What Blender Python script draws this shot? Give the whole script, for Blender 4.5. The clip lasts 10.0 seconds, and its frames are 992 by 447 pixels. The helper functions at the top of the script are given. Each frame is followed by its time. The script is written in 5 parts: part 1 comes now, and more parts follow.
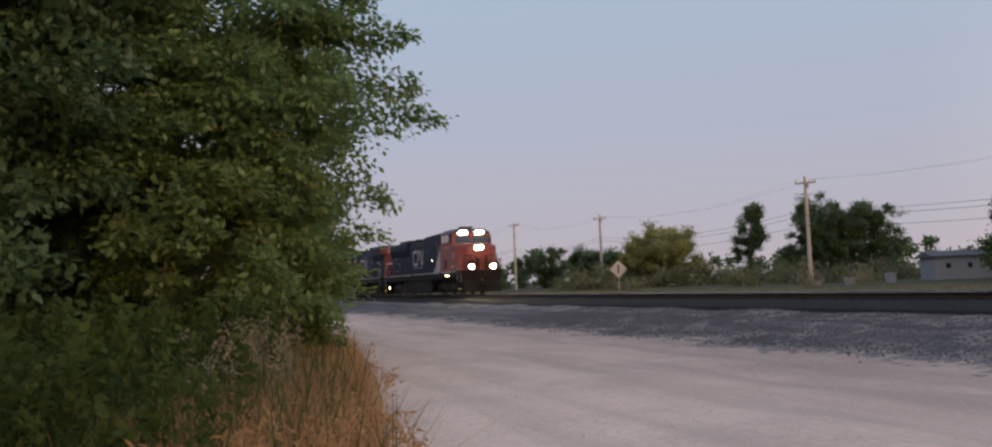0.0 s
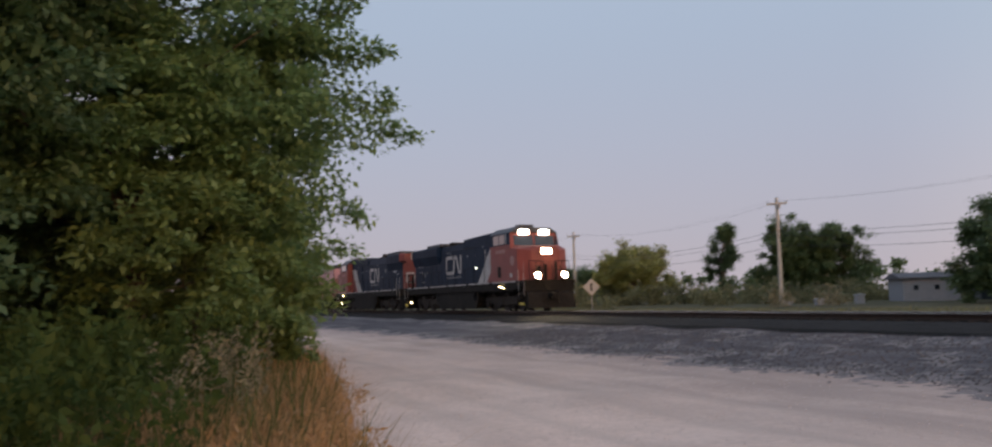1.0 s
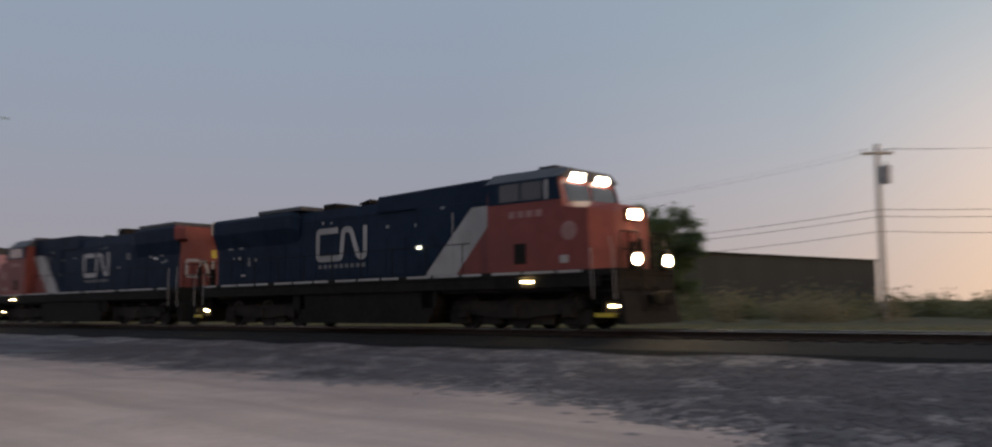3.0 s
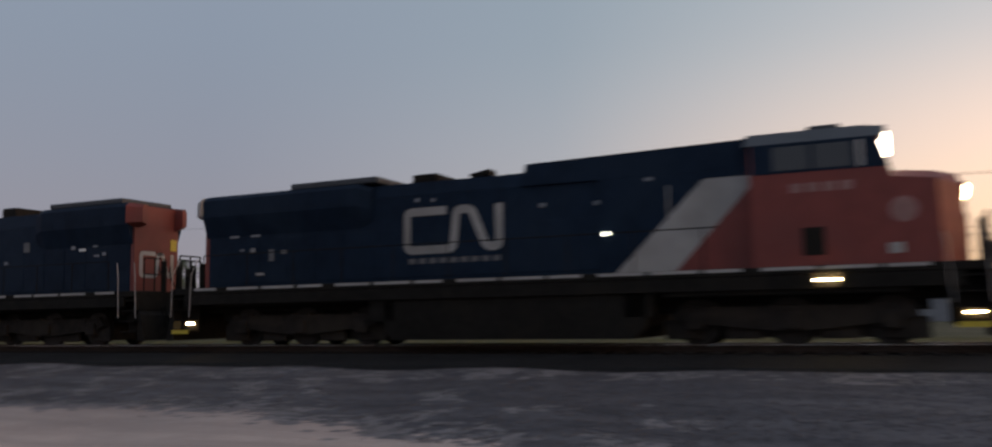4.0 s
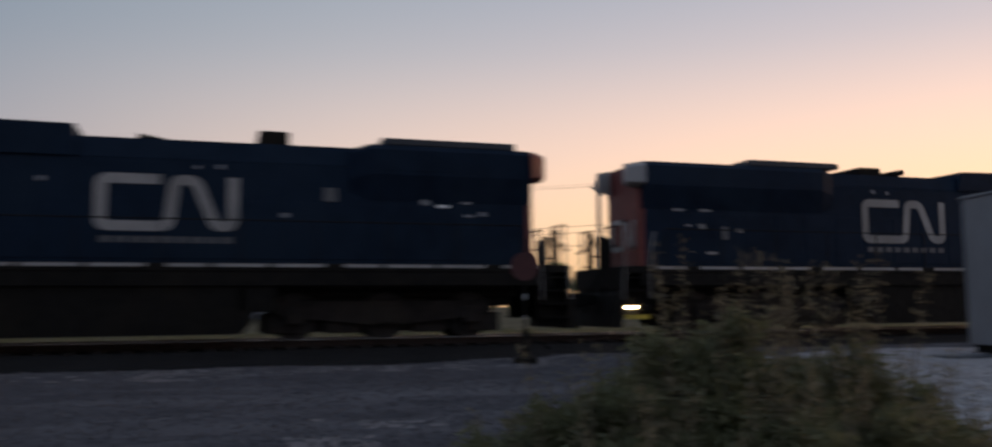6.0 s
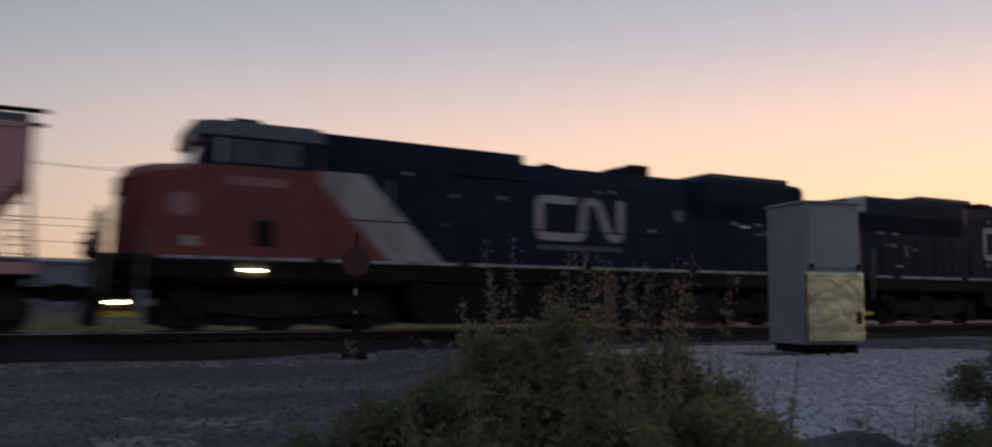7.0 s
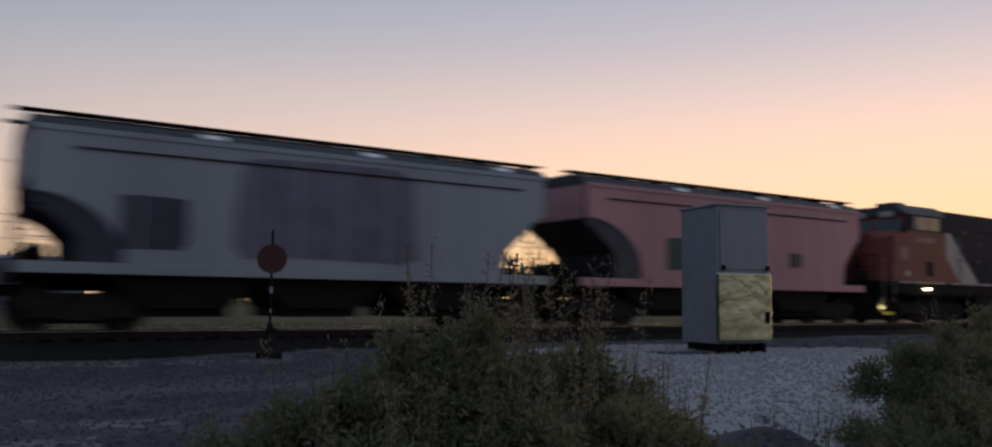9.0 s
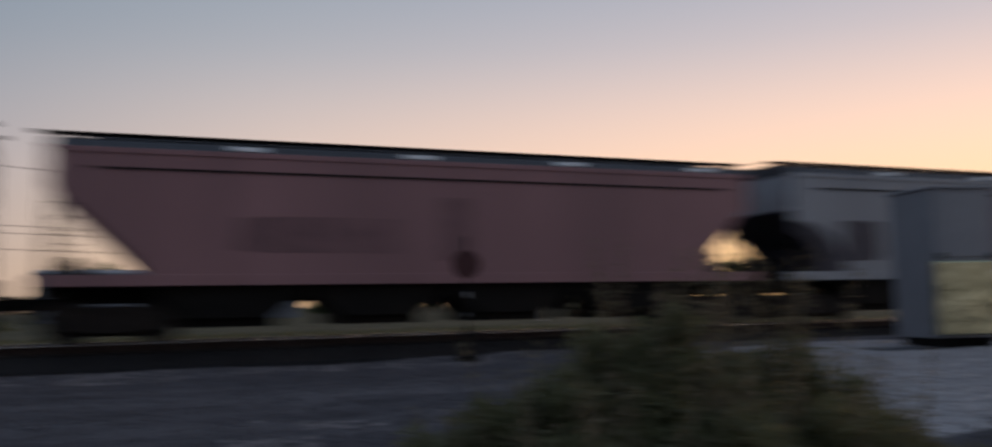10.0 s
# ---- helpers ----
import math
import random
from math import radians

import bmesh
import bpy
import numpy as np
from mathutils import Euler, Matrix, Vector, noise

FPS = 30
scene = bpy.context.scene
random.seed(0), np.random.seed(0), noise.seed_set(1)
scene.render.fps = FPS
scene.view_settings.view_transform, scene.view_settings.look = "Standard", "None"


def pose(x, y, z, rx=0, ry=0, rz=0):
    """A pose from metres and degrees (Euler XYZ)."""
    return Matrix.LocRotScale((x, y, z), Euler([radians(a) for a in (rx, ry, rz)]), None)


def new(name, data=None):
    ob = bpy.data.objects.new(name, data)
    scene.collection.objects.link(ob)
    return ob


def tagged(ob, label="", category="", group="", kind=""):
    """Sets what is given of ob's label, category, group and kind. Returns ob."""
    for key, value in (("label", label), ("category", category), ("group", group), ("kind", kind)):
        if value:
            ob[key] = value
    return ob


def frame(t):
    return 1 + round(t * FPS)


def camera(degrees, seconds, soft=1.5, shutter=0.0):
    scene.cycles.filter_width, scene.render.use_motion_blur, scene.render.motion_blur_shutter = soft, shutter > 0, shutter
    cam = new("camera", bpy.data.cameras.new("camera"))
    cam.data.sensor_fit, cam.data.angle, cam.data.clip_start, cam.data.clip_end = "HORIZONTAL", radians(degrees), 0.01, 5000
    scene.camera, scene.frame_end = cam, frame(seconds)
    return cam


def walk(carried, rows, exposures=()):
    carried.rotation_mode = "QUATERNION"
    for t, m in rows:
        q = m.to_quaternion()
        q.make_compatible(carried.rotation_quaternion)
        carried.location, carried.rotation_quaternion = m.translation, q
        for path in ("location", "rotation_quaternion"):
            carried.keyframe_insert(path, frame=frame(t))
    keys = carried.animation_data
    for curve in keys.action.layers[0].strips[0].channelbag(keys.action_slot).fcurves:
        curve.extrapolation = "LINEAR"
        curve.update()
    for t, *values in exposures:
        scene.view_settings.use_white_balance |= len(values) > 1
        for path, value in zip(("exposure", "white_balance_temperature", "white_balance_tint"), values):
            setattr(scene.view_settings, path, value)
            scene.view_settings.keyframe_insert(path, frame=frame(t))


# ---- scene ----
# ---- camera ----
EYE = 1.6
PATH = [
    (0.0, pose(0, 0, EYE, 93.90, 2.18, 68.71)),
    (0.5, pose(0, 0, EYE, 94.02, 1.63, 68.12)),
    (1.0, pose(0, 0, EYE, 94.92, 1.51, 66.97)),
    (1.5, pose(0, 0, EYE, 95.08, 1.65, 64.04)),
    (2.0, pose(0, 0, EYE, 95.00, 1.87, 58.81)),
    (2.5, pose(0, 0, EYE, 95.59, 1.04, 49.74)),
    (2.7, pose(0, 0, EYE, 95.42, 0.86, 46.25)),
    (4.0, pose(0, 0, EYE, 96.09, 0.91, 24.95)),
    (4.5, pose(0, 0, EYE, 95.69, 1.44, 14.91)),
    (5.0, pose(0, 0, EYE, 95.38, 1.28, 4.04)),
    (5.5, pose(0, 0, EYE, 95.43, 0.86, -8.16)),
    (7.0, pose(0, 0, EYE, 95.13, -0.34, -28.74)),
    (7.5, pose(0, 0, EYE, 95.27, -0.81, -31.40)),
    (8.0, pose(0, 0, EYE, 95.05, -0.78, -33.34)),
    (8.5, pose(0, 0, EYE, 95.00, -0.18, -33.97)),
    (9.0, pose(0, 0, EYE, 95.11, -0.55, -34.00)),
    (9.5, pose(0, 0, EYE, 95.06, -0.22, -33.67)),
    (10.0, pose(0, 0, EYE, 95.22, 1.07, -21.58)),
]
cam = camera(58.8, 10.0, soft=2.2, shutter=0.9)
walk(cam, PATH, exposures=[(0.0, 1.5, 7300, 12), (1.5, 1.5, 7300, 12), (2.0, 1.35, 7200, 11), (2.5, 1.15, 7300, 10), (4.0, 0.85, 7400, 12), (5.0, 0.8, 7350, 12), (5.5, 0.6, 7000, 12), (7.0, 0.35, 6500, 11), (8.5, 0.3, 6350, 11), (10.0, 0.35, 6600, 11)])

# ---- layout ----
TRACK_Y = 21.27          # centre line of the track
RAIL_Z = 0.905           # top of the rails
TRAIN_X, TRAIN_V, TRAIN_A = -56.62, 14.69, 0.015   # front of the train at the start, its speed and slight gain
FAR_Z = 0.65             # field beyond the track


def around(az, d, z=0.0):
    """A point d metres from the viewer, az degrees to the left of the track's normal."""
    return Vector((-math.sin(radians(az)) * d, math.cos(radians(az)) * d, z))


# ---- sky: afterglow low beyond the track, blue dusk behind ----
SUN_AZ = -66.0
world = bpy.data.worlds.new("dusk_sky")
world.use_nodes = True
scene.world = world
wn, wl = world.node_tree.nodes, world.node_tree.links
sky = wn.new("ShaderNodeTexSky")
sky.sky_type, sky.sun_disc = "NISHITA", False
sky.sun_elevation, sky.sun_rotation = radians(1.0), radians(-SUN_AZ)
sky.ozone_density, sky.dust_density = 3.0, 0.6


def ramp_node(stops):
    r = wn.new("ShaderNodeValToRGB")
    r.color_ramp.interpolation = "B_SPLINE"
    el = r.color_ramp.elements
    while len(el) < len(stops):
        el.new(0.5)
    for e, (p, c) in zip(el, stops):
        e.position, e.color = p, (*c, 1)
    return r


def wmath(op, a, b=None, c=None):
    n = wn.new("ShaderNodeMath")
    n.operation = op
    for i, v in enumerate((a, b, c)):
        if v is None:
            continue
        if isinstance(v, (int, float)):
            n.inputs[i].default_value = v
        else:
            wl.new(v, n.inputs[i])
    return n.outputs[0]


coord = wn.new("ShaderNodeTexCoord")
split = wn.new("ShaderNodeSeparateXYZ")
wl.new(coord.outputs["Generated"], split.inputs[0])
height = wmath("MAXIMUM", split.outputs[2], 0.0)
warm = ramp_node([(0.0, (0.98, 0.56, 0.22)), (0.08, (0.98, 0.62, 0.32)), (0.17, (0.95, 0.62, 0.45)), (0.28, (0.46, 0.44, 0.48)), (0.42, (0.25, 0.29, 0.37)), (1.0, (0.17, 0.22, 0.31))])
pale = ramp_node([(0.0, (0.43, 0.335, 0.275)), (0.07, (0.41, 0.35, 0.325)), (0.17, (0.315, 0.345, 0.385)), (0.30, (0.185, 0.252, 0.298)), (0.50, (0.138, 0.194, 0.256)), (1.0, (0.17, 0.22, 0.31))])
cool = ramp_node([(0.0, (0.164, 0.157, 0.190)), (0.07, (0.153, 0.158, 0.201)), (0.17, (0.143, 0.165, 0.222)), (0.30, (0.128, 0.170, 0.236)), (0.50, (0.14, 0.185, 0.26)), (1.0, (0.17, 0.22, 0.31))])
for r in (warm, pale, cool):
    wl.new(height, r.inputs[0])
sx, sy = -math.sin(radians(SUN_AZ)), math.cos(radians(SUN_AZ))
along = wmath("ADD", wmath("MULTIPLY", split.outputs[0], sx), wmath("MULTIPLY", split.outputs[1], sy))
flat = wmath("SQRT", wmath("ADD", wmath("MULTIPLY", split.outputs[0], split.outputs[0]), wmath("MULTIPLY", split.outputs[1], split.outputs[1])))
side = wmath("DIVIDE", along, wmath("MAXIMUM", flat, 0.001))


def sky_mix(lo, hi, power, a, b):
    r = wn.new("ShaderNodeMapRange")
    r.inputs[1].default_value, r.inputs[2].default_value = lo, hi
    wl.new(side, r.inputs[0])
    m = wn.new("ShaderNodeMix")
    m.data_type = "RGBA"
    wl.new(wmath("POWER", r.outputs[0], power), m.inputs[0])
    wl.new(a, m.inputs[6])
    wl.new(b, m.inputs[7])
    return m


arch = ramp_node([(0.0, (0.27, 0.225, 0.26)), (0.10, (0.30, 0.245, 0.285)), (0.25, (0.24, 0.24, 0.30)), (0.50, (0.18, 0.215, 0.29)), (1.0, (0.17, 0.22, 0.31))])
wl.new(height, arch.inputs[0])
glow = sky_mix(0.05, 1.0, 1.2, sky_mix(-0.33, 0.54, 1.2, sky_mix(-1.0, -0.86, 1.0, arch.outputs[0], cool.outputs[0]).outputs[2], pale.outputs[0]).outputs[2], warm.outputs[0])
both = wn.new("ShaderNodeMix")
both.data_type, both.blend_type = "RGBA", "ADD"
both.inputs[0].default_value = 0.006
wl.new(glow.outputs[2], both.inputs[6])
wl.new(sky.outputs[0], both.inputs[7])
# the heart of the afterglow, low over the place where the sun went down
CORE_AZ = -86.0
core = wmath("DIVIDE", wmath("ADD", wmath("MULTIPLY", split.outputs[0], -math.sin(radians(CORE_AZ))), wmath("MULTIPLY", split.outputs[1], math.cos(radians(CORE_AZ)))), wmath("MAXIMUM", flat, 0.001))
core = wmath("POWER", wmath("MAXIMUM", wmath("DIVIDE", wmath("SUBTRACT", core, 0.925), 0.075), 0.0), 1.5)
core = wmath("MULTIPLY", core, wmath("POWER", wmath("MAXIMUM", wmath("SUBTRACT", 1.0, wmath("DIVIDE", height, 0.5)), 0.0), 1.5))
sun_glow = wn.new("ShaderNodeMix")
sun_glow.data_type, sun_glow.blend_type = "RGBA", "ADD"
sun_glow.inputs[7].default_value = (3.4, 1.85, 0.9, 1)
wl.new(core, sun_glow.inputs[0])
wl.new(both.outputs[2], sun_glow.inputs[6])
wl.new(sun_glow.outputs[2], wn["Background"].inputs[0])
wn["Background"].inputs[1].default_value = 1.0


# ---- materials ----
def material(name, col, rough=0.6, metal=0.0, vary=0.25, grain=6.0, bump=0.0, dirt=None, spots=None, emit=None, islands=False, stretch=None, coat=0.0, spec=None):
    """A procedural surface: two scales of variation, optional dirt colour, relief and glow."""
    m = bpy.data.materials.new(name)
    m.use_nodes = True
    n, l = m.node_tree.nodes, m.node_tree.links
    p = n["Principled BSDF"]
    p.inputs["Roughness"].default_value, p.inputs["Metallic"].default_value = rough, metal
    p.inputs["Coat Weight"].default_value = coat
    p.inputs["Specular IOR Level"].default_value = spec if spec is not None else 0.12 if rough >= 0.7 else 0.4
    tc = n.new("ShaderNodeTexCoord")
    src = tc.outputs["Object"]
    if stretch:
        mp = n.new("ShaderNodeMapping")
        mp.inputs["Scale"].default_value = stretch
        l.new(src, mp.inputs[0])
        src = mp.outputs[0]

    def tex(scale, detail=4.0):
        t = n.new("ShaderNodeTexNoise")
        t.inputs["Scale"].default_value, t.inputs["Detail"].default_value = scale, detail
        l.new(src, t.inputs["Vector"])
        return t.outputs["Fac"]

    def mix(f, a, b, lo=0.35, hi=0.65):
        if f is not None and lo is not None:
            mr = n.new("ShaderNodeMapRange")
            mr.inputs[1].default_value, mr.inputs[2].default_value = lo, hi
            l.new(f, mr.inputs[0])
            f = mr.outputs[0]
        x = n.new("ShaderNodeMix")
        x.data_type = "RGBA"
        l.new(f, x.inputs[0])
        for i, v in ((6, a), (7, b)):
            if isinstance(v, tuple):
                x.inputs[i].default_value = (*v, 1)
            else:
                l.new(v, x.inputs[i])
        return x.outputs[2]

    dark, light = tuple(c * (1 - vary) for c in col), tuple(min(1, c * (1 + vary)) for c in col)
    fine, wide = tex(grain), tex(grain / 9)
    c = mix(fine, dark, light)
    c2 = mix(wide, tuple(x * (1 - vary * 0.7) for x in col), light)
    x = n.new("ShaderNodeMix")
    x.data_type = "RGBA"
    x.inputs[0].default_value = 0.5
    l.new(c, x.inputs[6]), l.new(c2, x.inputs[7])
    c = x.outputs[2]
    if dirt:
        c = mix(tex(grain / 4, 8), c, dirt, 0.5, 0.72)
    if spots:
        mq = n.new("ShaderNodeMapping")
        mq.inputs["Scale"].default_value = (0.1, 1.0, 1.0)
        mq.inputs["Rotation"].default_value = (0, 0, radians(-8))
        tq = n.new("ShaderNodeTexNoise")
        tq.inputs["Scale"].default_value, tq.inputs["Detail"].default_value = spots[1], 3
        l.new(tc.outputs["Object"], mq.inputs[0]), l.new(mq.outputs[0], tq.inputs["Vector"])
        c = mix(tq.outputs["Fac"], c, spots[0], 0.45, 0.68)
    if islands:
        g = n.new("ShaderNodeNewGeometry")
        c = mix(g.outputs["Random Per Island"], c, islands, 0.0, 1.6)
    l.new(c, p.inputs["Base Color"])
    if bump:
        b = n.new("ShaderNodeBump")
        b.inputs["Strength"].default_value, b.inputs["Distance"].default_value = 0.8, bump
        l.new(tex(grain * 2, 6), b.inputs["Height"])
        l.new(b.outputs[0], p.inputs["Normal"])
    if emit:
        p.inputs["Emission Color"].default_value = (*emit[0], 1)
        p.inputs["Emission Strength"].default_value = emit[1]
    return m


def leaf_material(name, col, alt, rough=0.55):
    m = material(name, col, rough=rough, vary=0.3, grain=3.0, islands=alt)
    n, l = m.node_tree.nodes, m.node_tree.links
    p, out = n["Principled BSDF"], n["Material Output"]
    t = n.new("ShaderNodeBsdfTranslucent")
    l.new(p.inputs["Base Color"].links[0].from_socket, t.inputs[0])
    mx = n.new("ShaderNodeMixShader")
    mx.inputs[0].default_value = 0.45
    l.new(p.outputs[0], mx.inputs[1]), l.new(t.outputs[0], mx.inputs[2]), l.new(mx.outputs[0], out.inputs[0])
    return m


M = dict(
    road=material("pale_limestone_gravel", (0.66, 0.515, 0.45), 0.95, vary=0.14, grain=9, bump=0.025, spots=((0.53, 0.42, 0.37), 0.9)),
    ballast=material("crushed_grey_stone", (0.084, 0.080, 0.088), 0.95, vary=0.4, grain=10, bump=0.05, dirt=(0.062, 0.060, 0.067), spots=((0.135, 0.128, 0.137), 1.1)),
    mixed=material("dusty_gravel_and_lit_crest", (0.185, 0.167, 0.168), 0.95, vary=0.35, grain=10, bump=0.04, dirt=(0.115, 0.107, 0.11)),
    pad=material("clean_crushed_gravel", (0.38, 0.365, 0.365), 0.95, vary=0.2, grain=14, bump=0.015),
    field=material("dry_field_grass", (0.075, 0.068, 0.04), 0.95, vary=0.4, grain=1.5, bump=0.05, dirt=(0.045, 0.05, 0.025)),
    stone=material("loose_stone", (0.118, 0.112, 0.120), 0.9, vary=0.3, grain=20, islands=(0.066, 0.063, 0.070)),
    padstone=material("clean_stone", (0.42, 0.40, 0.40), 0.9, vary=0.2, grain=20, islands=(0.24, 0.23, 0.235)),
    paling=material("pale_stone_chips", (0.60, 0.50, 0.475), 0.9, vary=0.1, grain=20, islands=(0.54, 0.45, 0.43)),
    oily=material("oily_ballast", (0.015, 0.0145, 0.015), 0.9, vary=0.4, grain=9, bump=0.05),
    tie=material("creosoted_timber", (0.022, 0.019, 0.018), 0.85, vary=0.35, grain=4, stretch=(6, 0.6, 6), bump=0.01),
    rail=material("rusted_rail_steel", (0.035, 0.024, 0.02), 0.75, metal=0.0, vary=0.3, grain=5),
    railtop=material("polished_rail_head", (0.55, 0.53, 0.5), 0.25, metal=1.0, vary=0.1, grain=3),
    navy=material("weathered_navy_black_paint", (0.0085, 0.0185, 0.037), 0.6, vary=0.3, grain=2.2, dirt=(0.014, 0.026, 0.046), spec=0.08),
    red=material("faded_orange_red_paint", (0.200, 0.043, 0.036), 0.55, vary=0.2, grain=2.0, dirt=(0.120, 0.036, 0.034)),
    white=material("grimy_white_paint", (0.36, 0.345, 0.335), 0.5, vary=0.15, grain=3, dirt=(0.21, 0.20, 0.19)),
    grime=material("sooty_underframe_steel", (0.013, 0.012, 0.011), 0.8, vary=0.4, grain=5, dirt=(0.02, 0.017, 0.014)),
    dusty=material("brown_dusty_truck_steel", (0.026, 0.022, 0.020), 0.85, vary=0.45, grain=4, dirt=(0.042, 0.034, 0.027)),
    wheel=material("worn_wheel_steel", (0.028, 0.024, 0.022), 0.6, metal=0.4, vary=0.3, grain=8),
    glass=material("dark_cab_glass", (0.02, 0.025, 0.03), 0.08, vary=0.1, grain=2, coat=0.6),
    roof=material("dull_grey_roof_steel", (0.042, 0.047, 0.056), 0.6, metal=0.0, vary=0.2, grain=3),
    lamp=material("headlight_glow", (1, 0.9, 0.7), 0.3, emit=((1.0, 0.80, 0.48), 130.0)),
    board=material("lit_number_board", (1, 1, 0.95), 0.4, emit=((1.0, 0.93, 0.78), 9.0)),
    steplamp=material("step_lamp_glow", (1, 0.95, 0.7), 0.4, emit=((1.0, 0.78, 0.40), 75.0)),
    smalllamp=material("small_white_lamp", (1, 1, 0.9), 0.4, emit=((0.95, 1.0, 0.85), 5.0)),
    yellow=material("safety_yellow_paint", (0.55, 0.42, 0.05), 0.5, vary=0.2, grain=6),
    pink=material("sun_faded_red_hopper_paint", (0.52, 0.265, 0.275), 0.55, vary=0.13, grain=1.6, dirt=(0.40, 0.21, 0.22), stretch=(1, 1, 0.25)),
    grey=material("weathered_grey_hopper_paint", (0.33, 0.355, 0.38), 0.55, vary=0.13, grain=1.6, dirt=(0.25, 0.265, 0.285), stretch=(1, 1, 0.25)),
    brown=material("brown_oxide_hopper_paint", (0.34, 0.185, 0.19), 0.55, vary=0.17, grain=1.6, dirt=(0.24, 0.135, 0.14), stretch=(1, 1, 0.25)),
    patch_green=material("dark_green_spray_paint", (0.035, 0.075, 0.065), 0.6, vary=0.4, grain=3),
    patch_violet=material("dark_violet_spray_paint", (0.15, 0.14, 0.185), 0.6, vary=0.3, grain=2),
    patch_dark=material("dark_spray_paint_and_shade", (0.045, 0.045, 0.06), 0.6, vary=0.4, grain=2),
    stain=material("faint_dark_stain", (0.20, 0.11, 0.115), 0.6, vary=0.4, grain=2),
    alu=material("dull_galvanised_steel", (0.25, 0.26, 0.28), 0.55, metal=0.3, vary=0.12, grain=3),
    # the bare metal's yellow-green reflection is put into its base colour
    door=material("metal_door_with_reflected_tint", (0.54, 0.55, 0.37), 0.2, metal=0.95, vary=0.2, grain=1.0, bump=0.032),
    post=material("weathered_pole_timber", (0.40, 0.37, 0.33), 0.85, vary=0.2, grain=5, stretch=(5, 5, 0.4)),
    sky_glint=material("white_sky_glint", (0.85, 0.85, 0.83), 0.3, vary=0.05),
    lettering=material("faded_grey_lettering", (0.13, 0.13, 0.135), 0.6, vary=0.2, grain=6),
    pinkish=material("faded_pink_decal", (0.30, 0.16, 0.15), 0.6, vary=0.15, grain=5),
    wire=material("black_cable", (0.03, 0.03, 0.035), 0.6),
    rusty=material("rust_red_target_paint", (0.09, 0.03, 0.028), 0.6, vary=0.2, grain=6),
    bark=material("grey_brown_bark", (0.09, 0.07, 0.055), 0.9, vary=0.4, grain=6, bump=0.03, stretch=(1, 1, 0.3)),
    leaf=leaf_material("broad_green_leaves", (0.125, 0.215, 0.088), (0.215, 0.31, 0.12)),
    leafmid=leaf_material("leaves_darkened_for_shade", (0.075, 0.135, 0.06), (0.13, 0.19, 0.08)),
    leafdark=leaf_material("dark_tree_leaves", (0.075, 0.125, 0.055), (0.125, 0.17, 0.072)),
    leafyellow=leaf_material("yellowing_leaves", (0.25, 0.26, 0.085), (0.32, 0.31, 0.11)),
    leafolive=leaf_material("warm_lit_shrub_leaves", (0.125, 0.19, 0.065), (0.21, 0.265, 0.09)),
    weed=leaf_material("green_weed_leaves", (0.038, 0.068, 0.020), (0.09, 0.112, 0.032), 0.8),
    straw=leaf_material("dry_orange_grass", (0.40, 0.225, 0.10), (0.44, 0.28, 0.145)),
    olive=leaf_material("olive_scrub_leaves", (0.125, 0.132, 0.065), (0.225, 0.215, 0.115)),
    seed=leaf_material("dry_seed_heads", (0.19, 0.165, 0.10), (0.29, 0.25, 0.16)),
    siding=material("white_clapboard", (0.23, 0.245, 0.27), 0.6, vary=0.1, grain=3),
    shingle=material("dark_shingles", (0.10, 0.10, 0.11), 0.8, vary=0.3, grain=4),
    shedwall=material("dark_corrugated_wall", (0.036, 0.044, 0.046), 0.85, vary=0.2, grain=2, stretch=(4, 4, 0.3)),
    greywall=material("blue_grey_panel_wall", (0.16, 0.18, 0.21), 0.6, vary=0.1, grain=2),
)


def darker_side(m, y0, y1, k):
    """Makes the lane darker and greyer from y0 to y1 towards the apron, with an uneven edge."""
    n, l = m.node_tree.nodes, m.node_tree.links
    p = n["Principled BSDF"]
    old = p.inputs["Base Color"].links[0].from_socket
    tc, sp, nz = n.new("ShaderNodeTexCoord"), n.new("ShaderNodeSeparateXYZ"), n.new("ShaderNodeTexNoise")
    nz.inputs["Scale"].default_value, nz.inputs["Detail"].default_value = 0.35, 6
    l.new(tc.outputs["Object"], sp.inputs[0]), l.new(tc.outputs["Object"], nz.inputs["Vector"])
    ad = n.new("ShaderNodeMath")
    ad.operation = "MULTIPLY_ADD"
    ad.inputs[1].default_value = 6.0
    l.new(nz.outputs["Fac"], ad.inputs[0]), l.new(sp.outputs[1], ad.inputs[2])
    mr = n.new("ShaderNodeMapRange")
    mr.inputs[1].default_value, mr.inputs[2].default_value = y0 + 3, y1 + 3
    l.new(ad.outputs[0], mr.inputs[0])
    mx = n.new("ShaderNodeMix")
    mx.data_type, mx.blend_type = "RGBA", "MULTIPLY"
    mx.inputs[7].default_value = (*k, 1)
    l.new(mr.outputs[0], mx.inputs[0]), l.new(old, mx.inputs[6]), l.new(mx.outputs[2], p.inputs["Base Color"])


darker_side(M["road"], 4.5, 12.5, (0.52, 0.53, 0.55))


# ---- mesh helpers ----
def bx(bm, x0, x1, y0, y1, z0, z1, bevel=0.0, turn=None):
    g = bmesh.ops.create_cube(bm, size=1, matrix=Matrix.LocRotScale(((x0 + x1) / 2, (y0 + y1) / 2, (z0 + z1) / 2), None, (abs(x1 - x0), abs(y1 - y0), abs(z1 - z0))))
    vs = g["verts"]
    if turn is not None:
        bmesh.ops.transform(bm, matrix=turn, verts=vs)
    if bevel:
        es = list({e for v in vs for e in v.link_edges})
        bmesh.ops.bevel(bm, geom=es, offset=bevel, segments=2, affect="EDGES", profile=0.5)
    return bm


